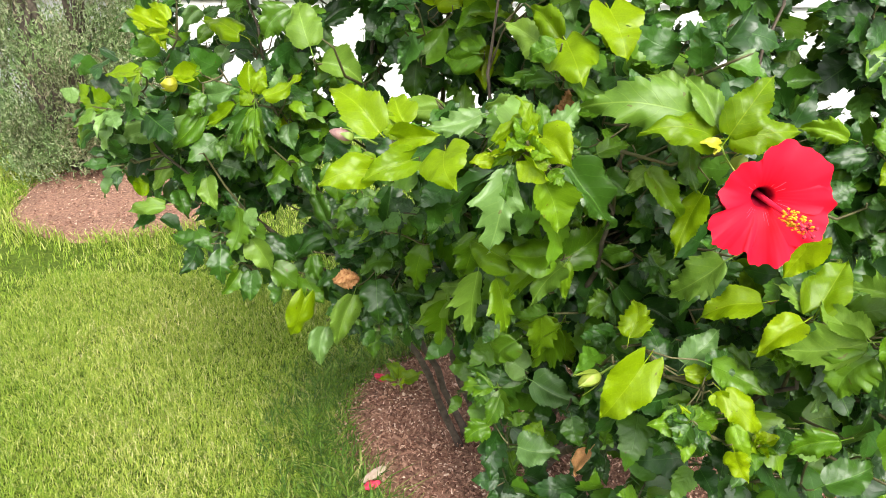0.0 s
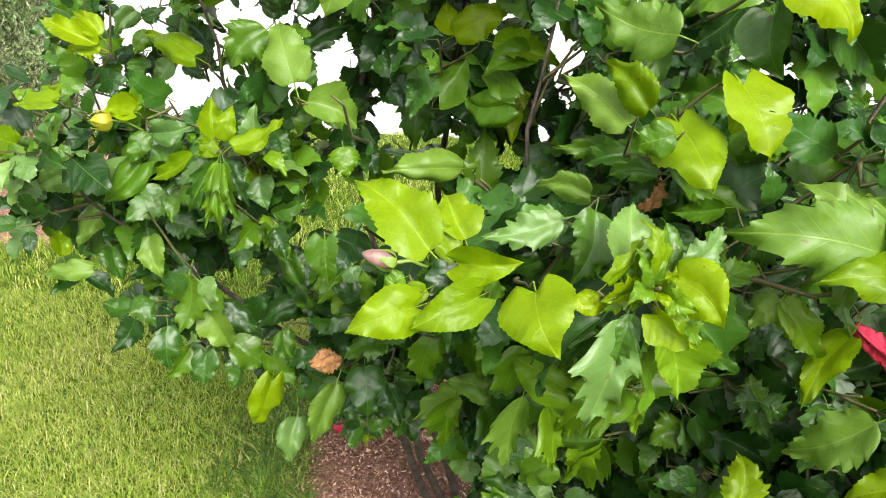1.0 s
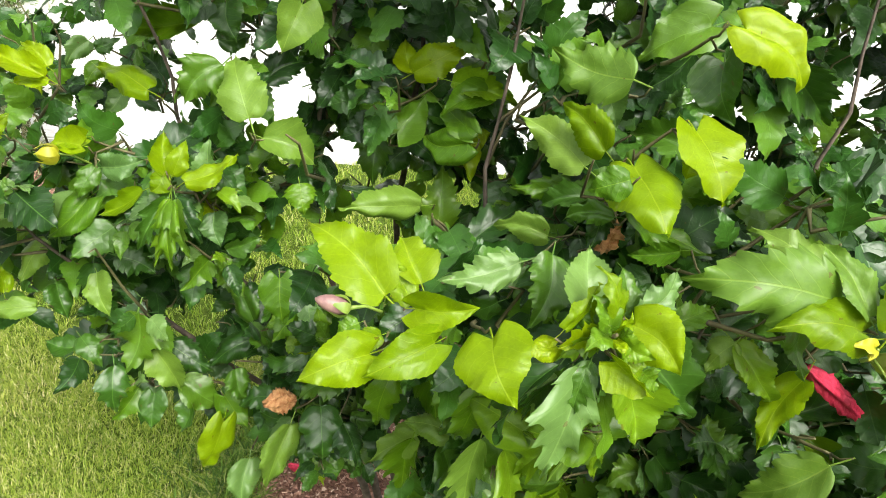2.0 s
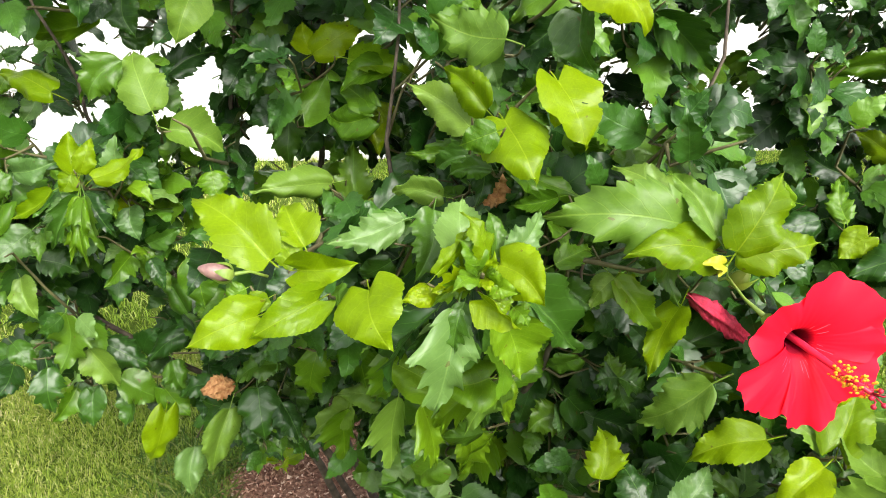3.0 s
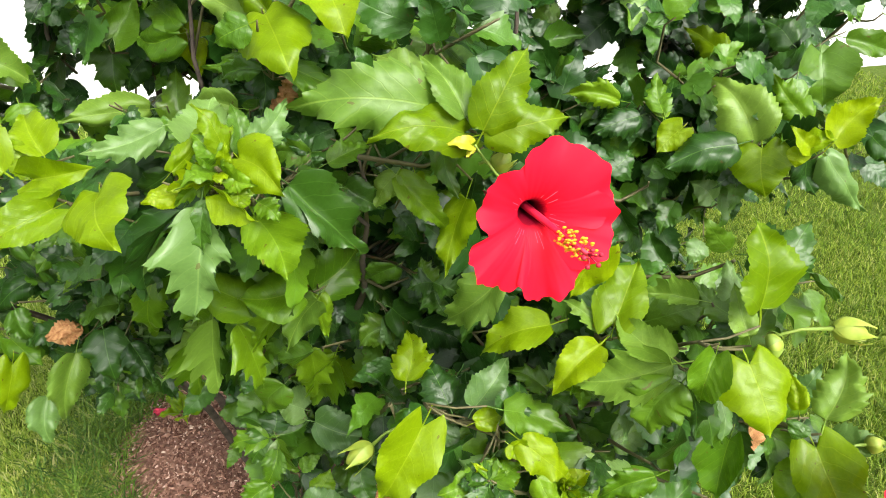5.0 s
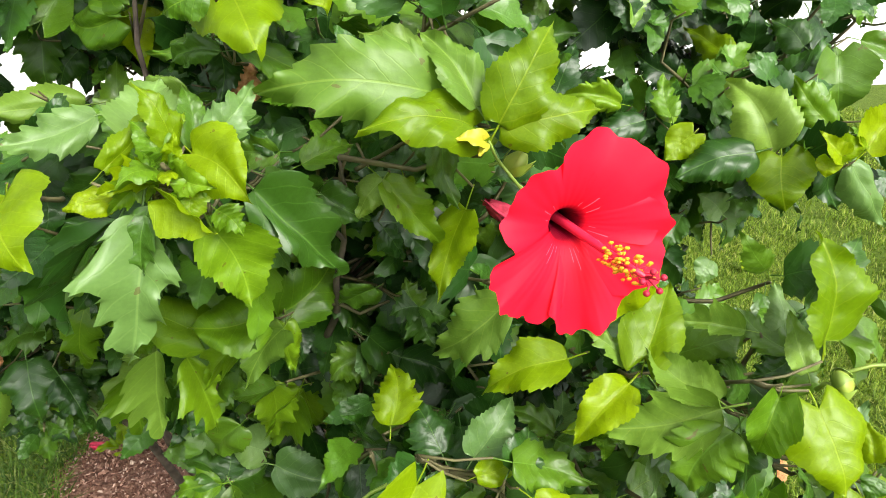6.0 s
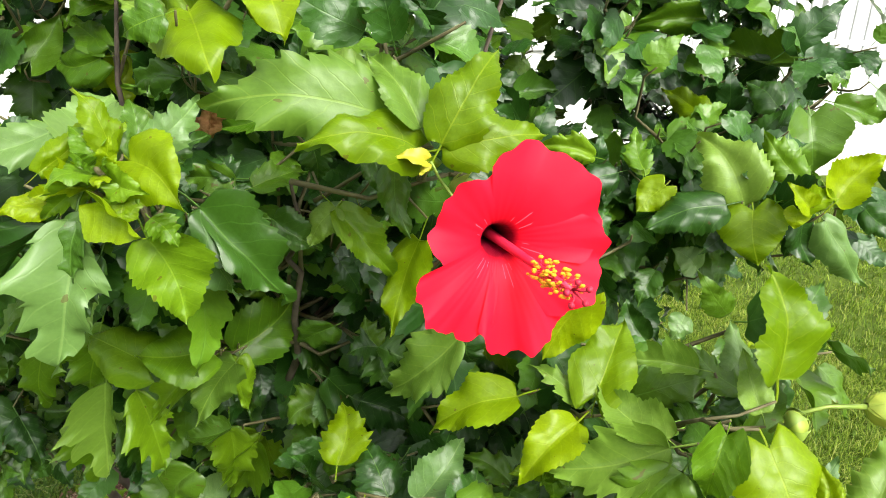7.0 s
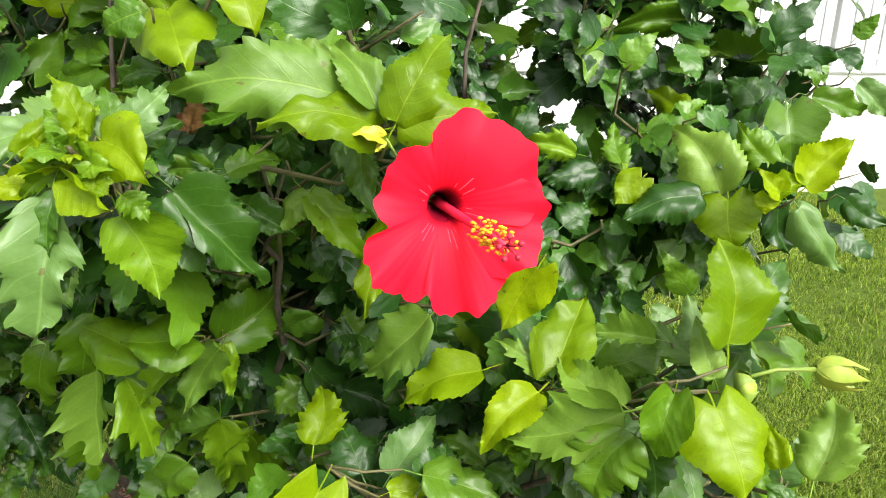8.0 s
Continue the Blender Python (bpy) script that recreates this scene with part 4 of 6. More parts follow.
# small sprig at the wall gap
SPRIGS.append([
    ("ovate", "m", (-0.530, 1.721, 1.153), (-0.567, 1.704, 1.110), 0.84, -10),
    ("ovate", "m", (-0.518, 1.714, 1.141), (-0.478, 1.719, 1.162), 1.08, 19),
    ("ovate", "g", (-0.504, 1.701, 1.118), (-0.531, 1.686, 1.080), 1.09, -24),
    ("ovate", "m", (-0.483, 1.687, 1.095), (-0.440, 1.690, 1.110), 1.15, 18),
    ("ovate", "m", (-0.467, 1.676, 1.075), (-0.495, 1.661, 1.036), 1.12, -21),
    ("ovate", "m", (-0.437, 1.670, 1.070), (-0.397, 1.655, 1.048), 1.11, -4),
    ("jagged", "m", (-0.405, 1.687, 1.112), (-0.438, 1.705, 1.141), 1.17, -5),
])
# bright tips beside the conifer
SPRIGS.append([
    ("ovate", "y", (-0.638, 1.664, 1.126), (-0.596, 1.663, 1.157), 0.91, -1),
    ("ovate", "y", (-0.630, 1.658, 1.114), (-0.663, 1.660, 1.135), 1.21, 4),
    ("folded", "y", (-0.620, 1.651, 1.103), (-0.569, 1.634, 1.103), 1.11, 37),
    ("ovate", "y", (-0.611, 1.656, 1.116), (-0.581, 1.622, 1.075), 0.84, -17),
    ("ovate", "g", (-0.686, 1.612, 1.006), (-0.720, 1.613, 1.024), 1.52, 15),
    ("ovate", "y", (-0.671, 1.613, 1.012), (-0.633, 1.611, 1.040), 1.06, 42),
    ("ovate", "p", (-0.583, 1.516, 0.899), (-0.594, 1.477, 0.861), 0.93, -20),
])


# ---- leaves ----
def blade(s):
    """Half breadth of a leaf along its midrib: round at the base, broadest at a third, drawn out to a point."""
    if s < 0.32:
        return math.sqrt(max(0.0, 1 - ((0.32 - s) / 0.32) ** 2)) ** 0.9
    u = (s - 0.32) / 0.68
    return (1 - u) ** 1.08 * (1 + 0.66 * u) * (1 - 0.16 * u ** 6)


def leaf_shape(rows, cols, width, tooth, teeth, lobe, cordate, fold, bow, wave, seed, curl=0.0, petiole=0.22, crinkle=0.032):
    """Points, faces and blade coordinates of one leaf, a unit long: base at the origin, tip at y = 1, face up.
    tooth and teeth: depth and number of the marginal teeth a side; lobe: uneven shoulder lobes; cordate: how far the
    base corners reach back past the stalk; fold: how the halves rise from the midrib; curl: how the edges bend back."""
    rng = random.Random(seed)
    ph, skew, twist = rng.uniform(0, 6), rng.uniform(-0.10, 0.10), rng.uniform(-0.7, 0.7)
    lop, nod = rng.uniform(-0.8, 0.8), rng.uniform(0.05, 0.30)
    lobes = {side: [(rng.uniform(0.34, 0.44), rng.uniform(0.7, 1.2)), (rng.uniform(0.58, 0.68), rng.uniform(0.4, 0.9))] for side in (-1, 1)}
    verts, faces, uvs = [], [], []
    half = cols // 2
    for i in range(rows + 1):
        s = i / rows
        for k in range(-half, half + 1):
            c = k / half
            side = 1 if c >= 0 else -1
            f = blade(s)
            point = 0.0
            for at, high in lobes[side]:
                near = max(0, 1 - abs(s - at) / (0.085 if s < at else 0.05))
                f *= 1 + lobe * high * (near - 0.8 * max(0, 1 - abs(s - at - 0.10) / 0.06))
                point += lobe * high * near
            g = (s * teeth + 0.04 * math.sin(9 * s + ph + side)) % 1.0
            saw = g if s > 0.14 else 0.4
            edge = abs(c) ** 5
            x = 0.5 * width * f * c * (1 + tooth * (saw - 0.45) * edge)
            y = s + (0.14 * tooth * saw + 0.24 * point) * edge - cordate * (1 - s) ** 4 * min(1.0, abs(x) / (0.20 * width))
            z = fold * (1 + lop * side) * abs(x) + bow * 4 * s * (1 - s) + wave * math.sin(5.0 * s * math.pi + ph + (2 if c > 0 else 0)) * c * c * (0.3 + s) * 0.5
            z += 0.003 * math.sin(38 * (s - 0.8 * abs(x)) + ph) * abs(c) * (1 - abs(c)) + crinkle * noise.noise(Vector((4.2 * x + seed, 3.6 * s, 0.7 * seed)))
            z -= nod * max(0.0, s - 0.6) ** 2 * 2.5 + curl * c * c * abs(x) + x * twist * (s - 0.4)
            verts.append((x + skew * math.sin(math.pi * s), y, z))
            uvs.append((x, s))
    n = 2 * half + 1
    for i in range(rows):
        for k in range(n - 1):
            a = i * n + k
            faces.append((a, a + 1, a + n + 1, a + n))
    b = len(verts)
    w = 0.011
    for s, z in ((0.03, -0.004), (-petiole * 0.5, -0.02), (-petiole, -0.06)):
        for dx, dz in ((-w, 0.0), (w, 0.0), (0, -1.6 * w)):
            verts.append((dx, s, z + dz))
            uvs.append((0.0, max(s, 0.0)))
    for r in (0, 3):
        for k in range(3):
            faces.append((b + r + k, b + r + (k + 1) % 3, b + r + 3 + (k + 1) % 3, b + r + 3 + k))
    return np.array(verts), faces, np.array(uvs)


# kinds: a toothed ovate blade, a broad heart-shaped young one, a jagged lobed one, a narrow folded one
FORMS = ((0.34, 0.09, 0.1), (0.58, 0.03, 0.3), (0.14, 0.15, 0.3), (0.44, -0.05, -0.3), (0.74, 0.10, 0.7), (0.22, 0.06, 0.6), (0.50, 0.14, -0.2), (0.28, -0.09, 0.4))   # fold, bow, curl
NEAR = {
    "ovate": [leaf_shape(45, 10, 0.68, 0.13, 15, 0.05, 0.06, f, b, 0.15, 1 + i, c) for i, (f, b, c) in enumerate(FORMS)],
    "broad": [leaf_shape(42, 10, 0.86, 0.06, 14, 0.0, 0.27, 0.9 * f, b, 0.13, 11 + i, c) for i, (f, b, c) in enumerate(FORMS)],
    "coarse": [leaf_shape(54, 10, 0.66, 0.22, 9, 0.13, 0.03, f, b, 0.15, 51 + i, c) for i, (f, b, c) in enumerate(FORMS)],
    "jagged": [leaf_shape(54, 10, 0.52, 0.24, 6, 0.36, 0.02, f + 0.15, b, 0.14, 21 + i, c) for i, (f, b, c) in enumerate(FORMS)],
    "folded": [leaf_shape(39, 10, 0.56, 0.10, 13, 0.0, 0.05, 0.75 + 0.3 * f, b, 0.12, 31 + i, c) for i, (f, b, c) in enumerate(FORMS)],
}
FAR_FORMS = ((0.66, 0.08, 0.02, 0.22, 0.06, 0.3), (0.76, 0.05, 0.08, 0.15, 0.10, 0.1), (0.60, 0.22, 0.02, 0.40, 0.04, 0.0), (0.68, 0.1, 0.03, 0.2, -0.04, 0.4), (0.58, 0.0, 0.02, 0.6, 0.08, 0.2),
             (0.70, 0.0, 0.05, 0.4, 0.02, 0.6), (0.62, 0.14, 0.02, 0.1, 0.12, 0.3))   # width, lobe, cordate, fold, bow, curl
FAR = [leaf_shape(27, 4, w, 0.22, 9, l, k, 1.25 * f, b, 0.10, 41 + i, c, crinkle=0.018) for i, (w, l, k, f, b, c) in enumerate(FAR_FORMS)]
INNER = [leaf_shape(27, 2, w, 0.22, 9, l, k, 1.25 * f, b, 0.10, 41 + i, c, crinkle=0.018) for i, (w, l, k, f, b, c) in enumerate(FAR_FORMS)]
SHARED = {}


def leaf_data(kind, i, mat):
    key = (kind, i, mat.name)
    if key not in SHARED:
        v, f, uv = NEAR[kind][i] if kind != "far" else FAR[i]
        SHARED[key] = mesh_from("leaf", v.tolist(), f, mat, uv)
    return SHARED[key]


def leaf_pose(base, tip, width, roll, facing):
    """The pose of a unit leaf from base to tip, its upper face turned to facing and then rolled about its midrib."""
    y = Vector(tip) - Vector(base)
    length = y.length
    y /= length
    z = Vector(facing) - y * Vector(facing).dot(y)
    z = (z.normalized() if z.length > 1e-4 else y.orthogonal().normalized())
    x = y.cross(z)
    a = radians(roll)
    x, z = x * math.cos(a) - z * math.sin(a), z * math.cos(a) + x * math.sin(a)
    m = Matrix((x, y, z)).transposed().to_4x4()
    return Matrix.Translation(base) @ m @ Matrix.Diagonal((length * width, length, length, 1))


def one_leaf(shrub, kind, i, mat, m):
    ob = new("leaf", leaf_data(kind, i, mat))
    ob.parent = shrub
    ob.matrix_basis = m
    return ob


# ---- hibiscus shrubs ----
SHRUB_LEFT = tagged(empty("hibiscus_shrub"), "leafy hibiscus shrub with dark toothed leaves, beside the lawn", "shrub", "hibiscus hedge")
SHRUB = tagged(empty("hibiscus_shrub"), "hibiscus shrub with glossy dark and bright young leaves and red flowers", "shrub", "hibiscus hedge")

# stems: base, points on the way, top; thickness at the foot
STEMS_LEFT = [
    [(0.10, 1.62, 0.02), (-0.04, 1.57, 0.42), (-0.24, 1.50, 0.80), (-0.34, 1.44, 1.15), (-0.40, 1.42, 1.45)],
    [(0.08, 1.60, 0.02), (-0.07, 1.53, 0.42), (-0.32, 1.46, 0.70), (-0.50, 1.40, 0.88), (-0.62, 1.36, 1.05)],
    [(0.13, 1.64, 0.02), (0.02, 1.60, 0.45), (-0.12, 1.50, 0.90), (-0.10, 1.42, 1.30), (-0.14, 1.40, 1.60)],
]
STEMS_MAIN = [
    [(0.18, 1.55, 0.03), (0.16, 1.44, 0.40), (0.12, 1.30, 0.75), (0.10, 1.20, 1.05), (0.12, 1.16, 1.45)],
    [(0.22, 1.53, 0.03), (0.24, 1.32, 0.42), (0.26, 1.10, 0.72), (0.25, 0.94, 0.95), (0.24, 0.86, 1.08)],
    [(0.26, 1.57, 0.03), (0.36, 1.42, 0.45), (0.46, 1.24, 0.80), (0.50, 1.14, 1.10), (0.52, 1.12, 1.50)],
    [(0.30, 1.55, 0.03), (0.50, 1.40, 0.50), (0.68, 1.28, 0.85), (0.80, 1.22, 1.12), (0.88, 1.22, 1.45)],
    [(0.28, 1.52, 0.03), (0.34, 1.25, 0.35), (0.42, 0.98, 0.60), (0.46, 0.80, 0.78), (0.48, 0.72, 0.88)],
    [(0.20, 1.58, 0.03), (0.10, 1.55, 0.50), (0.02, 1.48, 0.95), (0.04, 1.42, 1.30), (0.06, 1.40, 1.60)],
]


def curve_points(ctrl, n, rng, jitter):
    """A smooth run through the control points."""
    c = [Vector(p) for p in ctrl]
    c = [c[0] * 2 - c[1]] + c + [c[-1] * 2 - c[-2]]
    out = []
    for i in range(1, len(c) - 2):
        for k in range(n):
            s = k / n
            p0, p1, p2, p3 = c[i - 1:i + 3]
            p = 0.5 * (2 * p1 + (p2 - p0) * s + (2 * p0 - 5 * p1 + 4 * p2 - p3) * s * s + (3 * p1 - p0 - 3 * p2 + p3) * s ** 3)
            out.append(p + Vector((rng.uniform(-jitter, jitter), rng.uniform(-jitter, jitter), 0)))
    return out + [c[-2]]


def stems(shrub, runs, foot, rng):
    lines = []
    for run in runs:
        pts = curve_points(run, 6, rng, 0.008)
        radii = [foot * (1 - 0.91 * (i / (len(pts) - 1)) ** 0.55) * rng.uniform(0.92, 1.08) for i in range(len(pts))]
        bm = bmesh.new()
        tube(bm, pts, radii, 8)
        part("stem", bm, MAT_BARK, shrub)
        lines += pts[3:]
    return lines


# where the fill grows: middle, half widths, number of twig ends
CLUMPS_LEFT = [
    ((-0.42, 1.40, 1.00), (0.22, 0.17, 0.26), 80),
    ((-0.32, 1.40, 0.76), (0.16, 0.14, 0.10), 28),
    ((-0.22, 1.48, 1.34), (0.28, 0.18, 0.26), 44),
    ((-0.10, 1.34, 0.72), (0.12, 0.16, 0.18), 26),
    ((-0.14, 1.36, 0.64), (0.14, 0.14, 0.10), 10),
]
CLUMPS_MAIN = [
    ((0.06, 1.38, 1.10), (0.24, 0.20, 0.26), 40),
    ((0.20, 1.12, 0.92), (0.26, 0.16, 0.20), 90),
    ((0.30, 1.03, 0.91), (0.11, 0.10, 0.13), 34),
    ((0.22, 1.10, 0.66), (0.24, 0.16, 0.16), 50),
    ((0.36, 1.16, 0.40), (0.28, 0.22, 0.16), 16),
    ((0.40, 1.28, 1.10), (0.26, 0.20, 0.26), 66),
    ((0.72, 1.22, 1.02), (0.24, 0.22, 0.26), 88),
    ((0.98, 1.22, 1.20), (0.18, 0.20, 0.22), 22),
    ((0.56, 1.12, 0.72), (0.26, 0.20, 0.20), 56),
    ((0.42, 1.00, 0.86), (0.16, 0.10, 0.14), 44),
    ((0.62, 0.98, 0.48), (0.24, 0.18, 0.16), 24),
    ((0.30, 1.26, 1.45), (0.50, 0.22, 0.16), 40),
    ((0.80, 1.30, 1.38), (0.32, 0.22, 0.20), 26),
    # high clump above the view, added to shade the foliage below
    ((0.30, 1.34, 1.68), (0.60, 0.30, 0.16), 22),
]


# openings through the foliage, laid along the camera's sight lines: front end, back end, radius in front (they widen
# backwards)
OPEN = [
    ((-0.40, 1.36, 1.20), (-0.66, 2.18, 1.06), 0.046), ((-0.33, 1.31, 1.11), (-0.54, 2.09, 0.91), 0.045),
    ((-0.27, 1.34, 1.21), (-0.42, 2.15, 1.10), 0.036), ((-0.20, 1.28, 1.11), (-0.31, 2.05, 0.92), 0.026),
    ((-0.07, 1.25, 1.10), (-0.06, 1.99, 0.89), 0.040), ((-0.16, 1.31, 1.19), (-0.23, 2.09, 1.05), 0.04),
    ((0.06, 1.29, 1.24), (0.16, 2.05, 1.14), 0.027), ((0.14, 1.26, 1.22), (0.31, 2.01, 1.11), 0.033),
    ((0.43, 1.17, 1.13), (0.82, 1.84, 0.95), 0.036), ((0.58, 1.15, 1.16), (1.09, 1.81, 1.00), 0.026),
    ((0.57, 1.19, 1.24), (1.08, 1.88, 1.14), 0.036), ((0.60, 1.12, 1.10), (1.13, 1.76, 0.89), 0.036),
]
OPEN_LOW = [
    ((-0.04, 1.21, 1.01), (-0.01, 1.91, 0.73), 0.051), ((0.06, 1.21, 1.06), (0.17, 1.91, 0.82), 0.033),
    ((-0.27, 1.20, 0.88), (-0.42, 1.89, 0.50), 0.049), ((-0.19, 1.16, 0.83), (-0.28, 1.82, 0.41), 0.037),
    ((0.65, 1.14, 1.06), (0.99, 1.83, 0.96), 0.022), ((1.00, 1.04, 1.07), (1.62, 1.64, 0.98), 0.046),
    ((0.26, 1.24, 0.98), (0.29, 2.00, 0.81), 0.026), ((0.86, 1.06, 1.00), (1.37, 1.67, 0.85), 0.026),
    ((0.98, 1.08, 1.19), (1.58, 1.71, 1.18), 0.030), ((0.78, 1.14, 1.18), (1.24, 1.82, 1.16), 0.031),
    ((-0.44, 1.23, 0.88), (-0.72, 1.95, 0.50), 0.031), ((0.43, 1.25, 1.18), (0.61, 2.01, 1.16), 0.024),
]
OPEN_BELOW = [
    ((0.06, 1.28, 1.04), (-0.02, 2.17, 0.80), 0.026),
    ((0.07, 1.18, 1.06), (-0.00, 1.96, 0.85), 0.021),
    ((0.45, 1.12, 1.14), (0.69, 1.85, 0.99), 0.036),
    ((0.60, 1.06, 1.11), (0.95, 1.75, 0.93), 0.033),
    ((-0.00, 1.22, 1.10), (-0.12, 2.03, 0.92), 0.030),
    ((0.92, 0.98, 1.11), (1.53, 1.60, 0.94), 0.047),
    ((-0.02, 1.01, 0.71), (-0.15, 1.65, 0.22), 0.054),
    ((0.02, 0.97, 0.66), (-0.09, 1.58, 0.13), 0.073),
    ((-0.05, 0.97, 0.63), (-0.21, 1.59, 0.08), 0.065),
    ((0.07, 0.94, 0.63), (0.01, 1.53, 0.08), 0.047),
    ((0.06, 0.99, 0.71), (-0.02, 1.62, 0.22), 0.031),
]
OPEN_TOP = [
    ((0.80, 1.36, 1.20), (1.24, 2.16, 1.21), 0.020),
    ((0.88, 1.33, 1.18), (1.37, 2.11, 1.17), 0.016),
    ((1.18, 1.24, 1.19), (1.90, 1.94, 1.18), 0.020),
    ((1.04, 1.29, 1.22), (1.65, 2.04, 1.24), 0.022),
    ((0.64, 1.41, 1.21), (0.96, 2.25, 1.22), 0.014),
    ((0.74, 1.37, 1.18), (1.13, 2.18, 1.17), 0.014),
    ((-0.10, 1.60, 1.08), (-0.34, 2.58, 1.00), 0.022),
    ((-0.06, 1.62, 1.16), (-0.27, 2.61, 1.14), 0.018),
    ((0.94, 1.32, 1.20), (1.47, 2.09, 1.21), 0.016),
    ((1.13, 1.26, 1.22), (1.81, 1.99, 1.24), 0.020),
    ((0.28, 1.46, 1.03), (0.33, 2.34, 0.90), 0.013),
    ((0.20, 1.47, 1.23), (0.40, 2.33, 1.12), 0.013),
    ((0.58, 1.36, 1.14), (1.06, 2.14, 0.98), 0.016),
    ((0.73, 1.31, 1.08), (1.33, 2.05, 0.88), 0.018),
]
TUBES = [(Vector(a), (Vector(b) - Vector(a)).normalized(), r) for a, b, r in OPEN + OPEN_LOW + OPEN_BELOW + OPEN_TOP]
KEPT_IN_SIGHT = [(Vector(l[2]) * 0.45 + Vector(l[3]) * 0.55) for s in SPRIGS for l in s]
KEPT_IN_SIGHT += [Vector(p) for p in ((0.186, 0.985, 1.11), (0.43, 0.89, 0.97), (0.40, 0.89, 1.0), (-0.16, 1.28, 0.69), (-0.48, 1.31, 1.06), (-0.10, 0.83, 1.10))]    # spent flowers and buds


def is_open(p):
    for a, d, r in TUBES:
        s = (p - a).dot(d)
        if s > -0.15 and ((p - a) - d * s).length < 0.74 * r * (1 + s * 0.9) + 0.004:
            return True
    return False


TYPICAL_EYE = Vector((0.06, 0.22, 1.33))     # a typical camera position; fill keeps off its sight lines to the leaves


def hides_sprig(p):
    """Whether p would hide a placed leaf, bud or spent flower from the camera."""
    for q in KEPT_IN_SIGHT:
        d = TYPICAL_EYE - q
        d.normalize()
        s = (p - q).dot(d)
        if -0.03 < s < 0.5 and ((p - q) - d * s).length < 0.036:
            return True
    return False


def nearest(grown, p, behind):
    """The grown point from which a twig to p comes: near, not higher, and behind p."""
    d = grown - np.array(p)
    cost = np.sqrt((d * d).sum(1)) + 0.4 * (d[:, 2] > 0.01) + 0.3 * (d[:, 1] < behind)
    return Vector(grown[int(cost.argmin())])


def twig(shrub, runs):
    """One twig: a few tubes that start at one foot."""
    bm = bmesh.new()
    for pts, radii in runs:
        tube(bm, pts, radii, 5)
    return part("twig", bm, MAT_TWIG, shrub)


def spiral(leaves, p, out, count, rng, scale=1.0):
    """Leaves set in a spiral round a twig's end at p."""
    turn = rng.uniform(0, 6.28)
    side = out.orthogonal().normalized()
    for j in range(count):
        turn += 2.4 + rng.uniform(-0.3, 0.3)
        r = Matrix.Rotation(turn, 3, out) @ side
        size = (0.052 + 0.0080 * j) * rng.uniform(0.8, 1.25) * scale
        base = p + out * (0.03 - 0.012 * j) + r * size * 0.22
        aim = (r * 0.85 + out * (0.5 - 0.06 * j) + Vector((0, -0.14, -0.45))).normalized()
        face = Vector((0, -0.50, 0.65)) + out * 0.5 + Vector((rng.gauss(0, 0.35), rng.gauss(0, 0.3), rng.gauss(0, 0.25)))
        heart = base + aim * size * 0.5
        if is_open(heart) or hides_sprig(heart) or (heart.x < -0.2 and heart.z < 0.60):
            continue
        leaves.append((base, leaf_pose(base, base + aim * size, rng.uniform(0.78, 1.08), rng.gauss(0, 18), face), rng.random(), rng.randrange(len(FAR))))


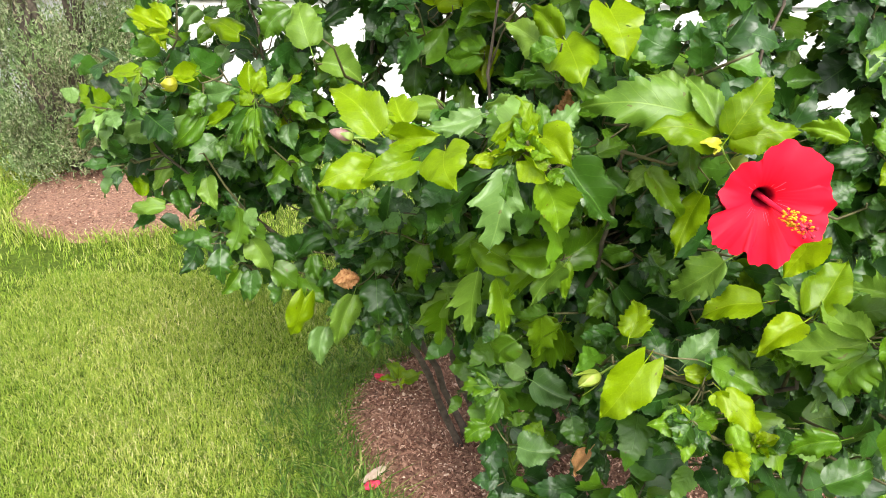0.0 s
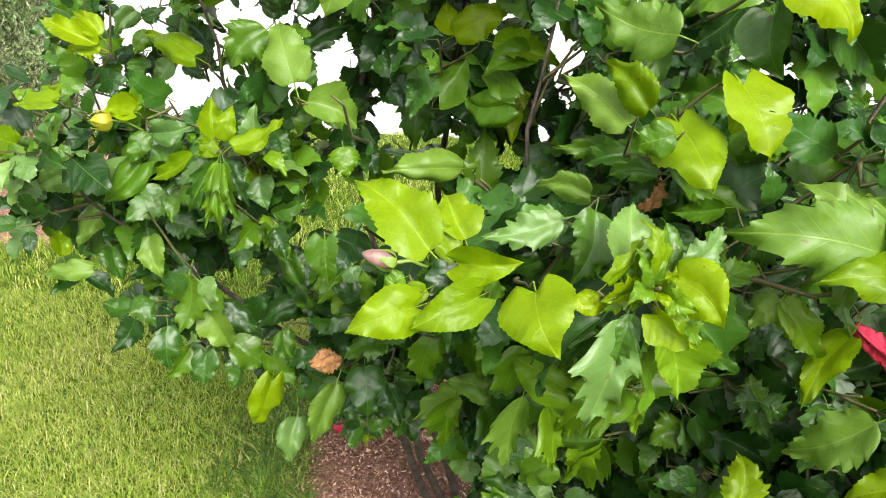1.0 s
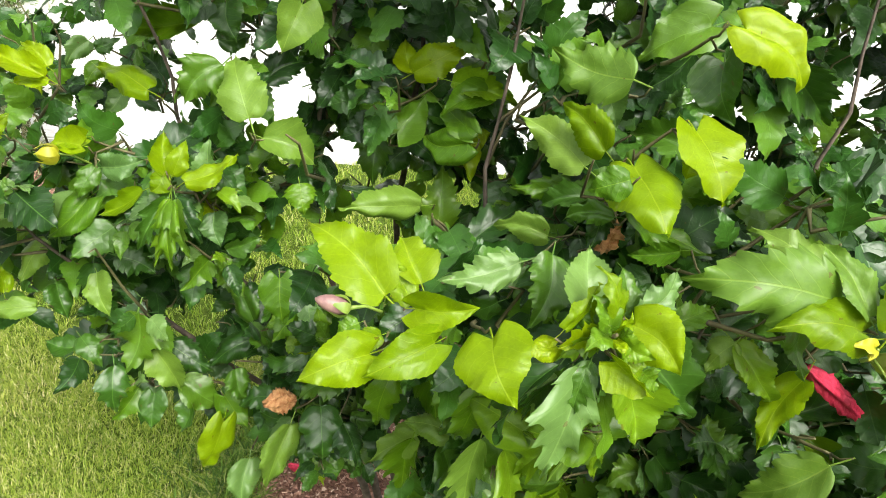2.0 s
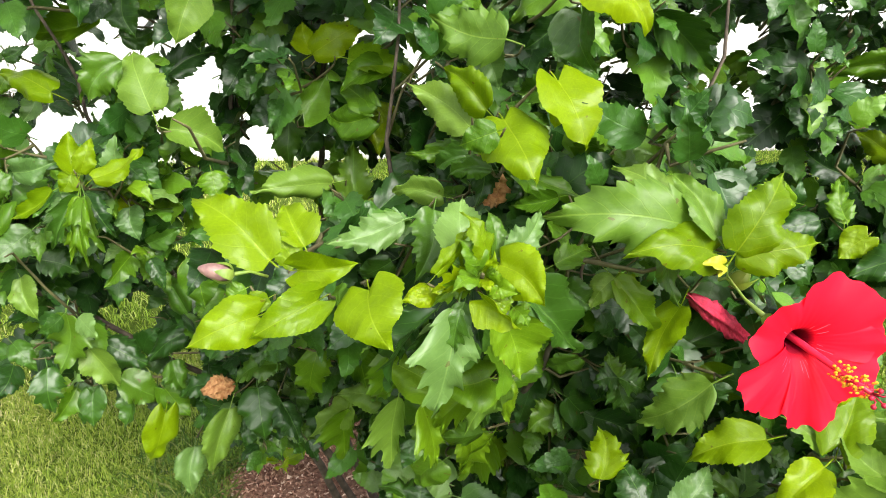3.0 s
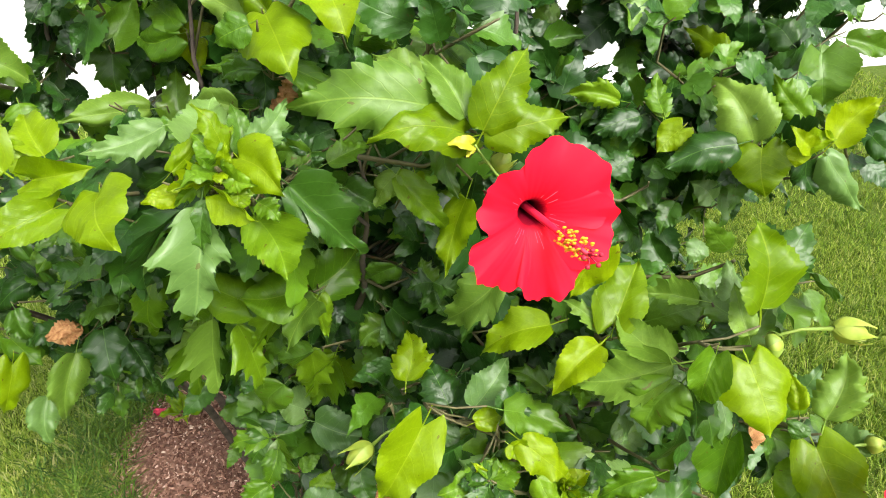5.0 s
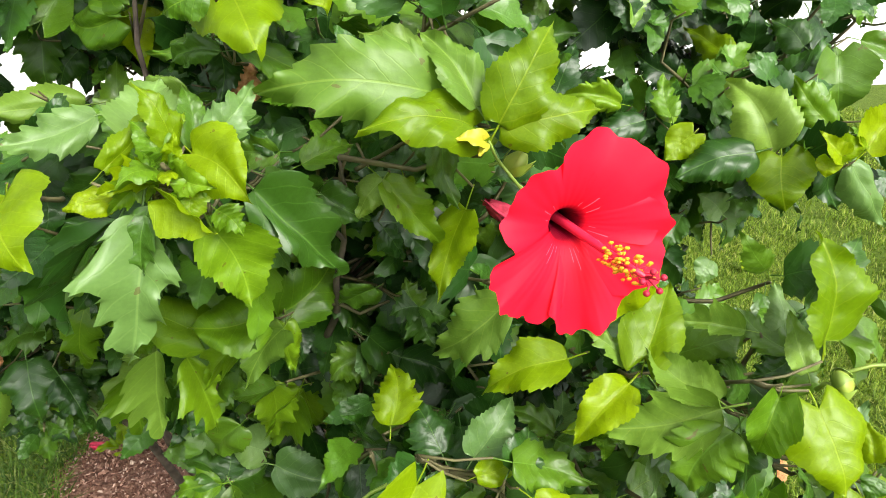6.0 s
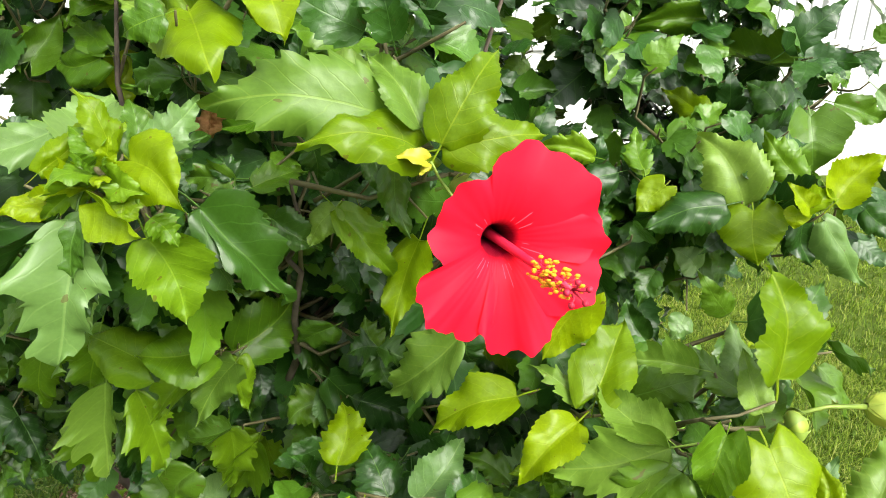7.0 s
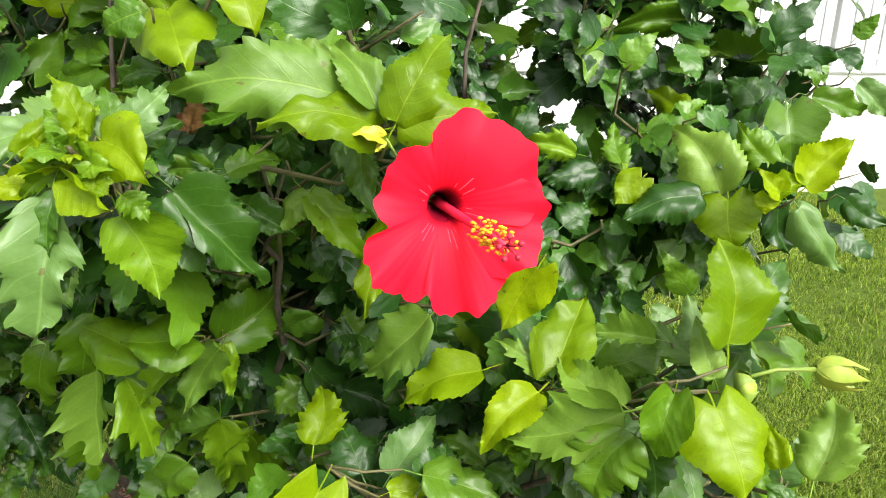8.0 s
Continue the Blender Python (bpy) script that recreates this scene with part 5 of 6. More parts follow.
def fill(shrub, clumps, lines, seed, singles):
    """Twigs with spirals of leaves in the clumps and behind the sprigs. The leaves farthest forward are separate, the rest are joined."""
    rng = random.Random(seed)
    leaves, joined, count = [], bmesh.new(), 0
    ends = []
    for mid, half, number in clumps:
        for _ in range(int(number * (1.55 if mid[1] > 1.15 and mid[2] > 0.9 else 1.15))):
            while True:
                u = Vector((rng.uniform(-1, 1), rng.uniform(-1, 1), rng.uniform(-1, 1)))
                if 0.12 < u.length < 1:
                    break
            p = Vector((mid[0] + u.x * half[0], mid[1] + u.y * half[1], mid[2] + u.z * half[2]))
            if shrub is SHRUB and p.y < 0.86:
                continue
            ends.append((p, Vector((u.x * 0.7, u.y - 0.35, 0.35 + 0.4 * u.z)).normalized(), rng.randint(6, 9), 0.70 if shrub is SHRUB_LEFT or p.y > 1.02 else 0.9))
    for q in KEPT_IN_SIGHT:
        if (q.x < -0.15) == (shrub is SHRUB_LEFT):
            for _ in range(3):
                p = q + Vector((rng.uniform(-0.06, 0.06), rng.uniform(0.06, 0.22), rng.uniform(-0.06, 0.05)))
                ends.append((p, Vector((rng.gauss(0, 0.4), -0.6, 0.4)).normalized(), rng.randint(3, 5), 0.9))
    grown = np.array([tuple(q) for q in lines])
    ends.sort(key=lambda e: min((q - e[0]).length for q in lines[::3]))
    for p, out, number, scale in ends:
        if is_open(p) or hides_sprig(p) or (p.x < -0.2 and p.z < 0.62 - 0.15 * (p.x + 0.2)):
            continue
        near = nearest(grown, p, 0.0)
        if (near - p).length > 0.16:
            near = p + Vector((0.2 * (near.x - p.x), 0.10, -0.07))
        grown = np.vstack([grown, tuple(near.lerp(p, 0.5)), tuple(p)])
        run = ([near, near.lerp(p, 0.6) + Vector((rng.uniform(-0.02, 0.02), 0.01, -0.02)), p, p + out * 0.03], [0.0028, 0.0022, 0.0016, 0.001])
        if is_open(near.lerp(p, 0.35)) or is_open(near.lerp(p, 0.7)):
            pass
        elif number > 5 and count < 150:
            twig(shrub, [run])
            count += 1
        else:
            tube(joined, *run, 4)
        spiral(leaves, p, out, number, rng, scale)
    ob = new("twig_tangle", mesh_of("twig_tangle", joined, MAT_TWIG))
    ob.parent = shrub
    tagged(ob, kind="stuff")
    leaves.sort(key=lambda r: r[0].y)
    for base, m, luck, i in leaves[:singles]:
        one_leaf(shrub, "far", i, MAT_YOUNG if luck < 0.03 else MAT_SKY_SHEEN if luck < 0.26 else MAT_MID if luck < 0.42 else MAT_MATURE, m)
    verts, faces, uvs, n = [], [], [], 0
    for base, m, luck, i in leaves[singles:]:
        v, f, uv = INNER[i]
        mm = np.array(m)
        verts.append(v @ mm[:3, :3].T + mm[:3, 3])
        uvs.append(uv)
        faces += [tuple(k + n for k in q) for q in f]
        n += len(v)
    ob = new("foliage", mesh_from("foliage", np.vstack(verts).tolist(), faces, MAT_FOLIAGE, np.vstack(uvs)))
    ob.parent = shrub
    tagged(ob, kind="stuff")
    return grown


LINES_LEFT = stems(SHRUB_LEFT, STEMS_LEFT, 0.0125, random.Random(11))
LINES_MAIN = stems(SHRUB, STEMS_MAIN, 0.0135, random.Random(12))
GROWN_LEFT = fill(SHRUB_LEFT, CLUMPS_LEFT, LINES_LEFT, 21, 180)
GROWN_MAIN = fill(SHRUB, CLUMPS_MAIN, LINES_MAIN, 22, 60)

TONES = {"y": MAT_YOUNG, "m": MAT_MATURE, "p": MAT_PALE, "g": MAT_MID, "s": MAT_SKY_SHEEN}


def single_leaves():
    """The sprigs' leaves. Leaves that stand close share one twig, from growth close by or a loose start hidden behind
    them from the camera.
    """
    rng = random.Random(31)
    nodes = []
    for sprig in SPRIGS:
        for kind, tone, base, tip, breadth, roll, *form in sprig:
            b, e = Vector(base), Vector(tip)
            left = b.x < -0.15
            m = leaf_pose(b, e, breadth, roll, (0, -0.75, 0.65))
            # about a fifth of the mature leaves take the painted sky sheen
            if tone == "m" and rng.random() < 0.22:
                tone = "s"
            if kind == "ovate" and tone in "mg" and rng.random() < 0.45:
                kind = "coarse"
            chance = rng.randrange(len(NEAR[kind]))
            one_leaf(SHRUB_LEFT if left else SHRUB, kind, form[0] if form else chance, TONES[tone], m)
            foot = m @ Vector((0, -0.20, -0.05))
            for node_ in nodes:
                if node_[0] == left and len(node_[2]) < 4 and (node_[1] - foot).length < 0.06:
                    node_[2].append(foot)
                    break
            else:
                nodes.append((left, foot + Vector((0, 0.025, -0.015)), [foot]))
    for left, p, feet in nodes:
        near = nearest(GROWN_LEFT if left else GROWN_MAIN, p, 0.02)
        gap = (p - near).length
        if gap > 0.09:
            near = p + Vector(((near.x - p.x) * 0.2, 0.075, -0.035))
            gap = (p - near).length
        mid = near.lerp(p, 0.45) + Vector((rng.uniform(-0.08, 0.08), 0.16, -0.10)) * gap
        path = [near.lerp(mid, k / 9).lerp(mid.lerp(p, k / 9), k / 9) for k in range(10)]
        runs = [(path, [0.0024 - 0.0001 * k for k in range(10)])]
        for f in feet:
            runs.append(([p, p.lerp(f, 0.5) + Vector((0, 0, -0.004)), f], [0.0014, 0.0012, 0.001]))
        twig(SHRUB_LEFT if left else SHRUB, runs)


single_leaves()


# ---- red flowers ----
def petal_shape(length, half, seed):
    """A petal in the flower's axes: x outward from the axis, z along it. A short tube at the throat, then a broad face that
    flares like a shallow funnel. half: the half angle, in degrees, that it spans round the axis."""
    rng = random.Random(seed)
    ph = rng.uniform(0, 6)
    verts, faces, uvs = [], [], []
    rows, cols = 26, 44
    for i in range(rows + 1):
        s = i / rows
        u = max(0.0, (s - 0.22) / 0.78)
        for k in range(cols + 1):
            c = 2 * k / cols - 1
            if s < 0.22:
                r, z = 0.0050 + 0.0050 * (s / 0.22) ** 1.5, -0.032 + 0.030 * (s / 0.22)
            else:
                rim = length * (1 - 0.24 * abs(c) ** 2.8) + 0.0016 * math.sin(9 * c + ph) + 0.0010 * math.sin(17 * c + 2 * ph) + 0.0006 * math.sin(31 * c)
                r = 0.0100 + (rim - 0.0100) * u
                z = -0.002 + 0.016 * (1 - math.exp(-(r - 0.010) / 0.016)) - 0.07 * max(0.0, r - 0.04)
            a = radians(half) * c * (1.12 - 0.12 * u)
            ruff = 0.0026 * u ** 3 * math.sin(6.0 * c + ph) + 0.0012 * u ** 4 * math.sin(14 * c + 2 * ph)
            fold = 0.0010 * u * math.sin(5.0 * c + ph) - 0.0018 * c * u
            verts.append((r * math.cos(a), r * math.sin(a), z + ruff + fold))
            uvs.append((c * 0.5, s))
    n = cols + 1
    for i in range(rows):
        for k in range(cols):
            a = i * n + k
            faces.append((a, a + 1, a + n + 1, a + n))
    return verts, faces, uvs


def hibiscus_flower(label, at, axis, up, petals, column_tip, stalk_to, seed):
    """petals: (angle about the axis, length, half angle spanned). The column stands out of the throat along the axis."""
    z = Vector(axis).normalized()
    x = Vector(up).cross(z).normalized()
    y = z.cross(x)
    m = Matrix.Translation(at) @ Matrix((x, y, z)).transposed().to_4x4()
    flower = tagged(empty("hibiscus_flower"), label, "flower", "red hibiscus flowers")
    flower.matrix_world = m
    for i, (angle, length, half) in enumerate(petals):
        v, f, uv = petal_shape(length, half, seed + i)
        ob = new("petal", mesh_from("petal", v, f, MAT_PETAL, uv))
        ob.parent = flower
        ob.matrix_basis = Matrix.Rotation(radians(angle), 4, "Z") @ Matrix.Translation((0, 0, 0.0007 * i))
    bm = bmesh.new()
    rings = []
    for zz, r in ((-0.036, 0.003), (-0.026, 0.0072), (-0.014, 0.0100), (-0.006, 0.0118), (-0.002, 0.0128)):
        rings.append([bm.verts.new((r * math.cos(a), r * math.sin(a), zz - 0.001)) for a in (2 * math.pi * k / 20 for k in range(20))])
    for p, q in zip(rings, rings[1:]):
        for k in range(20):
            bm.faces.new((p[k], p[(k + 1) % 20], q[(k + 1) % 20], q[k]))
    part("throat", bm, MAT_THROAT, flower, "dark crimson throat")
    rng = random.Random(seed)
    b = Vector(column_tip)
    path = [Vector((0, 0, -0.028)).lerp(b, s / 8) + Vector((b.x, b.y, 0)) * (-0.3 * (s / 8) * (1 - s / 8)) for s in range(9)]
    bm = bmesh.new()
    tube(bm, path, [0.0034, 0.0032, 0.003, 0.0028, 0.0026, 0.0024, 0.0022, 0.002, 0.0016], 8)
    column = part("staminal_column", bm, MAT_COLUMN, flower, "red stamen column")
    bm, fil = bmesh.new(), bmesh.new()
    for _ in range(95):
        s = rng.uniform(0.66, 0.96)
        p = path[0].lerp(path[-1], s)
        a = rng.uniform(0, 6.283)
        q = p + Vector((math.cos(a), math.sin(a), rng.uniform(-0.1, 0.5))) * rng.uniform(0.0045, 0.0085)
        tube(fil, [p, q], [0.0003, 0.00025], 4)
        bmesh.ops.create_icosphere(bm, subdivisions=1, radius=rng.uniform(0.0010, 0.0015), matrix=Matrix.Translation(q) @ Matrix.Diagonal((1.3, 0.9, 0.8, 1)))
    part("anther_tuft", bm, MAT_POLLEN, column, "yellow pollen-covered anthers")
    part("filament_tuft", fil, MAT_COLUMN, column)
    for k in range(5):
        a = 2 * math.pi * k / 5 + 0.4
        tip = path[-1] + Vector((0.0065 * math.cos(a), 0.0065 * math.sin(a), 0.008))
        bm = bmesh.new()
        tube(bm, [path[-1] - Vector((0, 0, 0.002)), path[-1].lerp(tip, 0.5) + Vector((0, 0, 0.003)), tip], [0.0007, 0.0006, 0.0005], 5)
        bmesh.ops.create_uvsphere(bm, u_segments=10, v_segments=7, radius=0.0019, matrix=Matrix.Translation(tip))
        part("stigma", bm, MAT_STIGMA, column, "crimson stigma dot")
    bm = bmesh.new()
    for k in range(5):
        a = 2 * math.pi * k / 5
        d, e = Vector((math.cos(a), math.sin(a), 0)), Vector((-math.sin(a), math.cos(a), 0))
        ring = []
        for s, r, w in ((0, 0.003, 0.003), (0.4, 0.0075, 0.0052), (0.8, 0.0095, 0.0032), (1, 0.0105, 0.0004)):
            zz = -0.046 + 0.026 * s
            ring.append([bm.verts.new(d * r + e * w * q + Vector((0, 0, zz))) for q in (-1, 0, 1)])
        for p, q in zip(ring, ring[1:]):
            for j in (0, 1):
                bm.faces.new((p[j], p[j + 1], q[j + 1], q[j]))
    part("calyx", bm, MAT_STALK, flower, "green calyx")
    bm = bmesh.new()
    end = m.inverted() @ Vector(stalk_to)
    tube(bm, [(0, 0, -0.042), Vector((0, 0, -0.075)).lerp(end, 0.15), Vector((0, 0, -0.11)).lerp(end, 0.6), end], [0.0028, 0.0013, 0.0011, 0.0011], 7)
    part("flower_stalk", bm, MAT_STALK, flower, "green flower stalk")


hibiscus_flower("open red hibiscus flower with yellow-tipped stamen column", (0.3363, 0.6811, 1.0866), (-0.10, -0.95, 0.10), (0, 0, 1),
                [(140, 0.043, 70), (44, 0.0615, 58), (-18, 0.0625, 42), (-77, 0.066, 31), (-131, 0.061, 33)],
                (0.0245, -0.0150, 0.052), (0.318, 0.757, 1.116), 40)


# ---- conifer at the far corner of the lawn ----
def conifer(at, seed):
    rng = random.Random(seed)
    tree = tagged(empty("conifer_shrub"), "tall grey-green conifer shrub with browned inner sprays in a mulch bed", "shrub")
    at = Vector(at)
    lines = []
    for k in range(9):
        a = 2 * math.pi * k / 9 + rng.uniform(-0.3, 0.3)
        r = rng.uniform(0.15, 0.45)
        top = at + Vector((r * math.cos(a), r * math.sin(a), rng.uniform(1.4, 2.3)))
        pts = bowed(at + Vector((0.05 * math.cos(a), 0.05 * math.sin(a), 0)), top, 0.0, 8, rng)
        bm = bmesh.new()
        tube(bm, pts, [0.03 * (1 - 0.8 * i / 8) for i in range(9)], 7)
        part("stem", bm, MAT_BARK, tree)
        lines += pts[1:]
    verts, faces, n = [], [], 0
    lumps = []
    for _ in range(190):
        a, h = rng.uniform(0, 6.283), 2.3 * rng.random() ** 1.8 + 0.10
        r = rng.uniform(0.45, 1.0) * (0.34 + 0.30 * min(1, h / 0.9)) * (1.0 if h < 1.5 else 1 - 0.4 * (h - 1.5))
        lumps.append((at + Vector((r * math.cos(a) - 0.14 * h, r * math.sin(a), h)), rng.uniform(0.08, 0.22)))
    for c0, size in lumps:
        for _ in range(int(120 * size / 0.17)):
            c = c0 + Vector((rng.gauss(0, 0.45), rng.gauss(0, 0.45), rng.gauss(0, 0.5))) * size
            if c.z < 0.06:
                continue
            d = ((c - at) * 0.8 + Vector((0, 0, 0.7)) + Vector((rng.gauss(0, 0.5), rng.gauss(0, 0.5), rng.gauss(0, 0.3)))).normalized()
            for j in range(6):
                e = (d + Vector((rng.gauss(0, 0.5), rng.gauss(0, 0.5), rng.gauss(0, 0.5)))).normalized()
                s = c + d * rng.uniform(-0.03, 0.05)
                ln, w = rng.uniform(0.014, 0.034), rng.uniform(0.0022, 0.0055)
                u = e.orthogonal().normalized() * w
                v = e.cross(u)
                verts += [s - u, s + u, s + e * ln * 0.6 + v, s + e * ln]
                faces += [(n, n + 1, n + 2), (n, n + 2, n + 3), (n + 1, n + 3, n + 2)]
                n += 4
    ob = new("spray_mass", mesh_from("spray_mass", verts, faces, MAT_SPRAY, smooth=False))
    ob.parent = tree
    tagged(ob, kind="stuff")


conifer((-2.08, 4.05, 0.03), 7)


# ---- buds, wilted and dried flowers ----
def bud(shrub, label, base, tip, radius, stalk_from, mats, spread=0.0, sepals=5, cover=1.0):
    """An ovoid bud in its calyx, on a thin stalk. mats: calyx, petals. spread: how far the sepals stand off."""
    b, e = Vector(base), Vector(tip)
    d = (e - b).normalized()
    length = (e - b).length
    u = d.orthogonal().normalized()
    w = d.cross(u)
    bm = bmesh.new()
    tube(bm, [b + d * length * s for s in (0, 0.12, 0.3, 0.5, 0.7, 0.86, 0.97)], [radius * r for r in (0.35, 0.75, 1.0, 0.98, 0.78, 0.48, 0.12)], 10)
    ob = part("bud", bm, mats[1], shrub, label)
    bm = bmesh.new()
    for k in range(sepals):
        a = 2 * math.pi * k / sepals
        o, t = u * math.cos(a) + w * math.sin(a), -u * math.sin(a) + w * math.cos(a)
        rows = []
        for s, r, h in ((-0.08, 0.12, 0.2), (0.0, 0.55, 0.45), (0.08, 0.80, 0.55), (0.22, 1.04, 0.58), (0.38, 1.1 + 0.1 * spread, 0.50), (0.54, 1.06 + 0.3 * spread, 0.36), (0.70, 0.94 + 0.6 * spread, 0.22), (0.86, 0.74 + 1.0 * spread, 0.10), (1.0, 0.55 + 1.35 * spread, 0.01)):
            rows.append([bm.verts.new(b + d * length * s * cover + o * radius * (r + (0.1 if j == 0 else 0)) + t * radius * h * j) for j in (-1, 0, 1)])
        for p, q in zip(rows, rows[1:]):
            for j in (0, 1):
                bm.faces.new((p[j], p[j + 1], q[j + 1], q[j]))
    part("calyx", bm, mats[0], ob)
    bm = bmesh.new()
    f = Vector(stalk_from)
    tube(bm, [f, f.lerp(b, 0.5) + Vector((0, 0, 0.004)), b + d * length * 0.05], [0.0016, 0.0014, 0.002], 6)
    part("stalk", bm, MAT_STALK, ob)


def crumpled(name, label, base, tip, radius, mat, shrub, seed):
    """A spent flower: petals rolled and twisted into a shrivelled spindle."""
    rng = random.Random(seed)
    b, e = Vector(base), Vector(tip)
    d = (e - b).normalized()
    u = d.orthogonal().normalized()
    w = d.cross(u)
    bm = bmesh.new()
    n, sides, rings = 18, 22, []
    for i in range(n + 1):
        s = i / n
        r = radius * (0.35 + 0.65 * math.sin(math.pi * min(1, s * 1.05)) ** 0.7) * rng.uniform(0.85, 1.15)
        ring = []
        for k in range(sides):
            a = 2 * math.pi * k / sides + 1.6 * s
            rr = r * (1 + 0.42 * math.sin(4 * a + 5 * s) * (0.3 + s) + 0.34 * math.sin(7 * a + 3 * s) + rng.uniform(-0.10, 0.10))
            slip = (e - b) * rng.uniform(-0.05, 0.12) * s * s
            ring.append(bm.verts.new(b.lerp(e, s) + slip + rr * (math.cos(a) * u + math.sin(a) * w)))
        rings.append(ring)
    for p, q in zip(rings, rings[1:]):
        for k in range(sides):
            bm.faces.new((p[k], p[(k + 1) % sides], q[(k + 1) % sides], q[k]))
    bm.faces.new(rings[0][::-1])
    bm.faces.new(rings[-1])
    part(name, bm, mat, shrub, label)


bud(SHRUB, "closed bud with a pinkish tip in a green calyx", (-0.078, 0.837, 1.099), (-0.105, 0.836, 1.108), 0.0076, (-0.051, 0.855, 1.087), (MAT_STALK, MAT_PINK), 0.1, 5, 0.62)
bud(SHRUB, "yellow-green pointed bud on a long stalk", (0.585, 0.621, 0.975), (0.613, 0.614, 0.968), 0.0095, (0.530, 0.636, 0.966), (MAT_BUD, MAT_BUD), 0.16, 6, 1.12)
bud(SHRUB, "small round green bud", (0.528, 0.630, 0.963), (0.538, 0.623, 0.968), 0.01, (0.524, 0.639, 0.954), (MAT_STALK, MAT_BUD), 0)
bud(SHRUB, "small yellow-green bud with spread sepals", (0.215, 0.745, 0.839), (0.190, 0.744, 0.826), 0.009, (0.243, 0.746, 0.855), (MAT_BUD, MAT_BUD), 0.7)
bud(SHRUB_LEFT, "bright yellow bud", (-0.455, 1.317, 1.066), (-0.482, 1.316, 1.062), 0.012, (-0.418, 1.331, 1.049), (MAT_YELLOW, MAT_YELLOW), 0.1)
bud(SHRUB, "small closed green bud", (0.700, 0.649, 0.795), (0.717, 0.644, 0.796), 0.008, (0.676, 0.652, 0.789), (MAT_BUD, MAT_BUD), 0)
bud(SHRUB, "green bud with a pink tip", (0.588, 0.641, 0.727), (0.620, 0.634, 0.729), 0.011, (0.575, 0.649, 0.714), (MAT_STALK, MAT_PINK), 0.1, 5, 0.62)
bud(SHRUB, "small yellow-green bud", (0.342, 0.778, 1.087), (0.358, 0.779, 1.097), 0.008, (0.330, 0.782, 1.090), (MAT_BUD, MAT_BUD), 0.5)
crumpled("wilted_flower", "wilted rolled-up red flower", (0.463, 0.894, 0.949), (0.385, 0.898, 1.008), 0.0090, MAT_WILT, SHRUB, 3)
crumpled("dried_flower", "dried orange-brown flower", (-0.139, 1.298, 0.691), (-0.185, 1.285, 0.691), 0.013, MAT_DRY, SHRUB_LEFT, 4)
crumpled("dried_flower", "dried orange-brown flower", (0.190, 0.993, 1.127), (0.182, 0.987, 1.092), 0.0105, MAT_DRY, SHRUB, 5)

# a yellowed leaf hanging far in, and a yellow bract by the flower
one_leaf(SHRUB, "broad", 0, MAT_YELLOW, leaf_pose((0.170, 1.646, 1.223), (0.165, 1.646, 1.171), 0.5, 0, (0, -0.75, 0.65)))
one_leaf(SHRUB, "broad", 0, MAT_YELLOW, leaf_pose((0.314, 0.757, 1.117), (0.293, 0.754, 1.121), 0.7, 0, (0, -0.75, 0.65)))
one_leaf(SHRUB, "ovate", 5, MAT_YELLOW, leaf_pose((0.317, 0.757, 1.115), (0.309, 0.752, 1.108), 0.8, 20, (0, -0.75, 0.65)))

# withered leaves caught low in the shrub
one_leaf(SHRUB, "folded", 0, MAT_DRY, leaf_pose((0.343, 1.086, 0.797), (0.318, 1.076, 0.747), 1.0, -45, (0, -0.75, 0.65)))
one_leaf(SHRUB, "folded", 1, MAT_DRY, leaf_pose((0.376, 1.057, 0.795), (0.396, 1.047, 0.745), 1.0, -5, (0, -0.75, 0.65)))
one_leaf(SHRUB, "folded", 2, MAT_DRY, leaf_pose((0.284, 1.021, 0.501), (0.259, 1.011, 0.451), 1.0, 35, (0, -0.75, 0.65)))
one_leaf(SHRUB, "folded", 3, MAT_DRY, leaf_pose((0.409, 0.982, 0.534), (0.429, 0.972, 0.484), 1.0, -15, (0, -0.75, 0.65)))
one_leaf(SHRUB, "folded", 4, MAT_DRY, leaf_pose((0.709, 0.796, 0.703), (0.684, 0.786, 0.653), 1.0, 25, (0, -0.75, 0.65)))
one_leaf(SHRUB, "folded", 5, MAT_DRY, leaf_pose((0.307, 1.060, 0.773), (0.327, 1.050, 0.723), 1.0, -25, (0, -0.75, 0.65)))
one_leaf(SHRUB, "folded", 0, MAT_DRY, leaf_pose((0.497, 0.910, 0.701), (0.472, 0.900, 0.651), 1.0, 15, (0, -0.75, 0.65)))


def rosette(shrub, at, out, count, size, seed):
    """A growing tip: small crinkled leaves crowded round a twig's end."""
    rng = random.Random(seed)
    out = Vector(out).normalized()
    side = out.orthogonal().normalized()
    at = Vector(at)
    turn = 0.0
    for j in range(count):
        turn += 2.4
        r = Matrix.Rotation(turn, 3, out) @ side
        k = j / count
        ln = size * (0.35 + 0.65 * k) * rng.uniform(0.85, 1.15)
        aim = (out * (1.1 - 0.9 * k) + r * (0.35 + 0.65 * k) + Vector((0, 0, -0.25 * k))).normalized()
        b = at - out * 0.012 * k + r * 0.004
        one_leaf(shrub, rng.choice(("ovate", "broad", "folded")), rng.randrange(6), MAT_YOUNG if rng.random() < 0.35 else MAT_MID,
                 leaf_pose(b, b + aim * ln, rng.uniform(0.8, 1.2), rng.gauss(0, 15), out + Vector((0, -0.2, 0.3))))
    bm = bmesh.new()
    near = nearest(GROWN_LEFT if shrub is SHRUB_LEFT else GROWN_MAIN, at, 0.02)
    tube(bm, [near, near.lerp(at, 0.5) + Vector((0, 0.01, -0.01)), at], [0.0025, 0.0022, 0.0016], 6)
    part("twig", bm, MAT_TWIG, shrub)


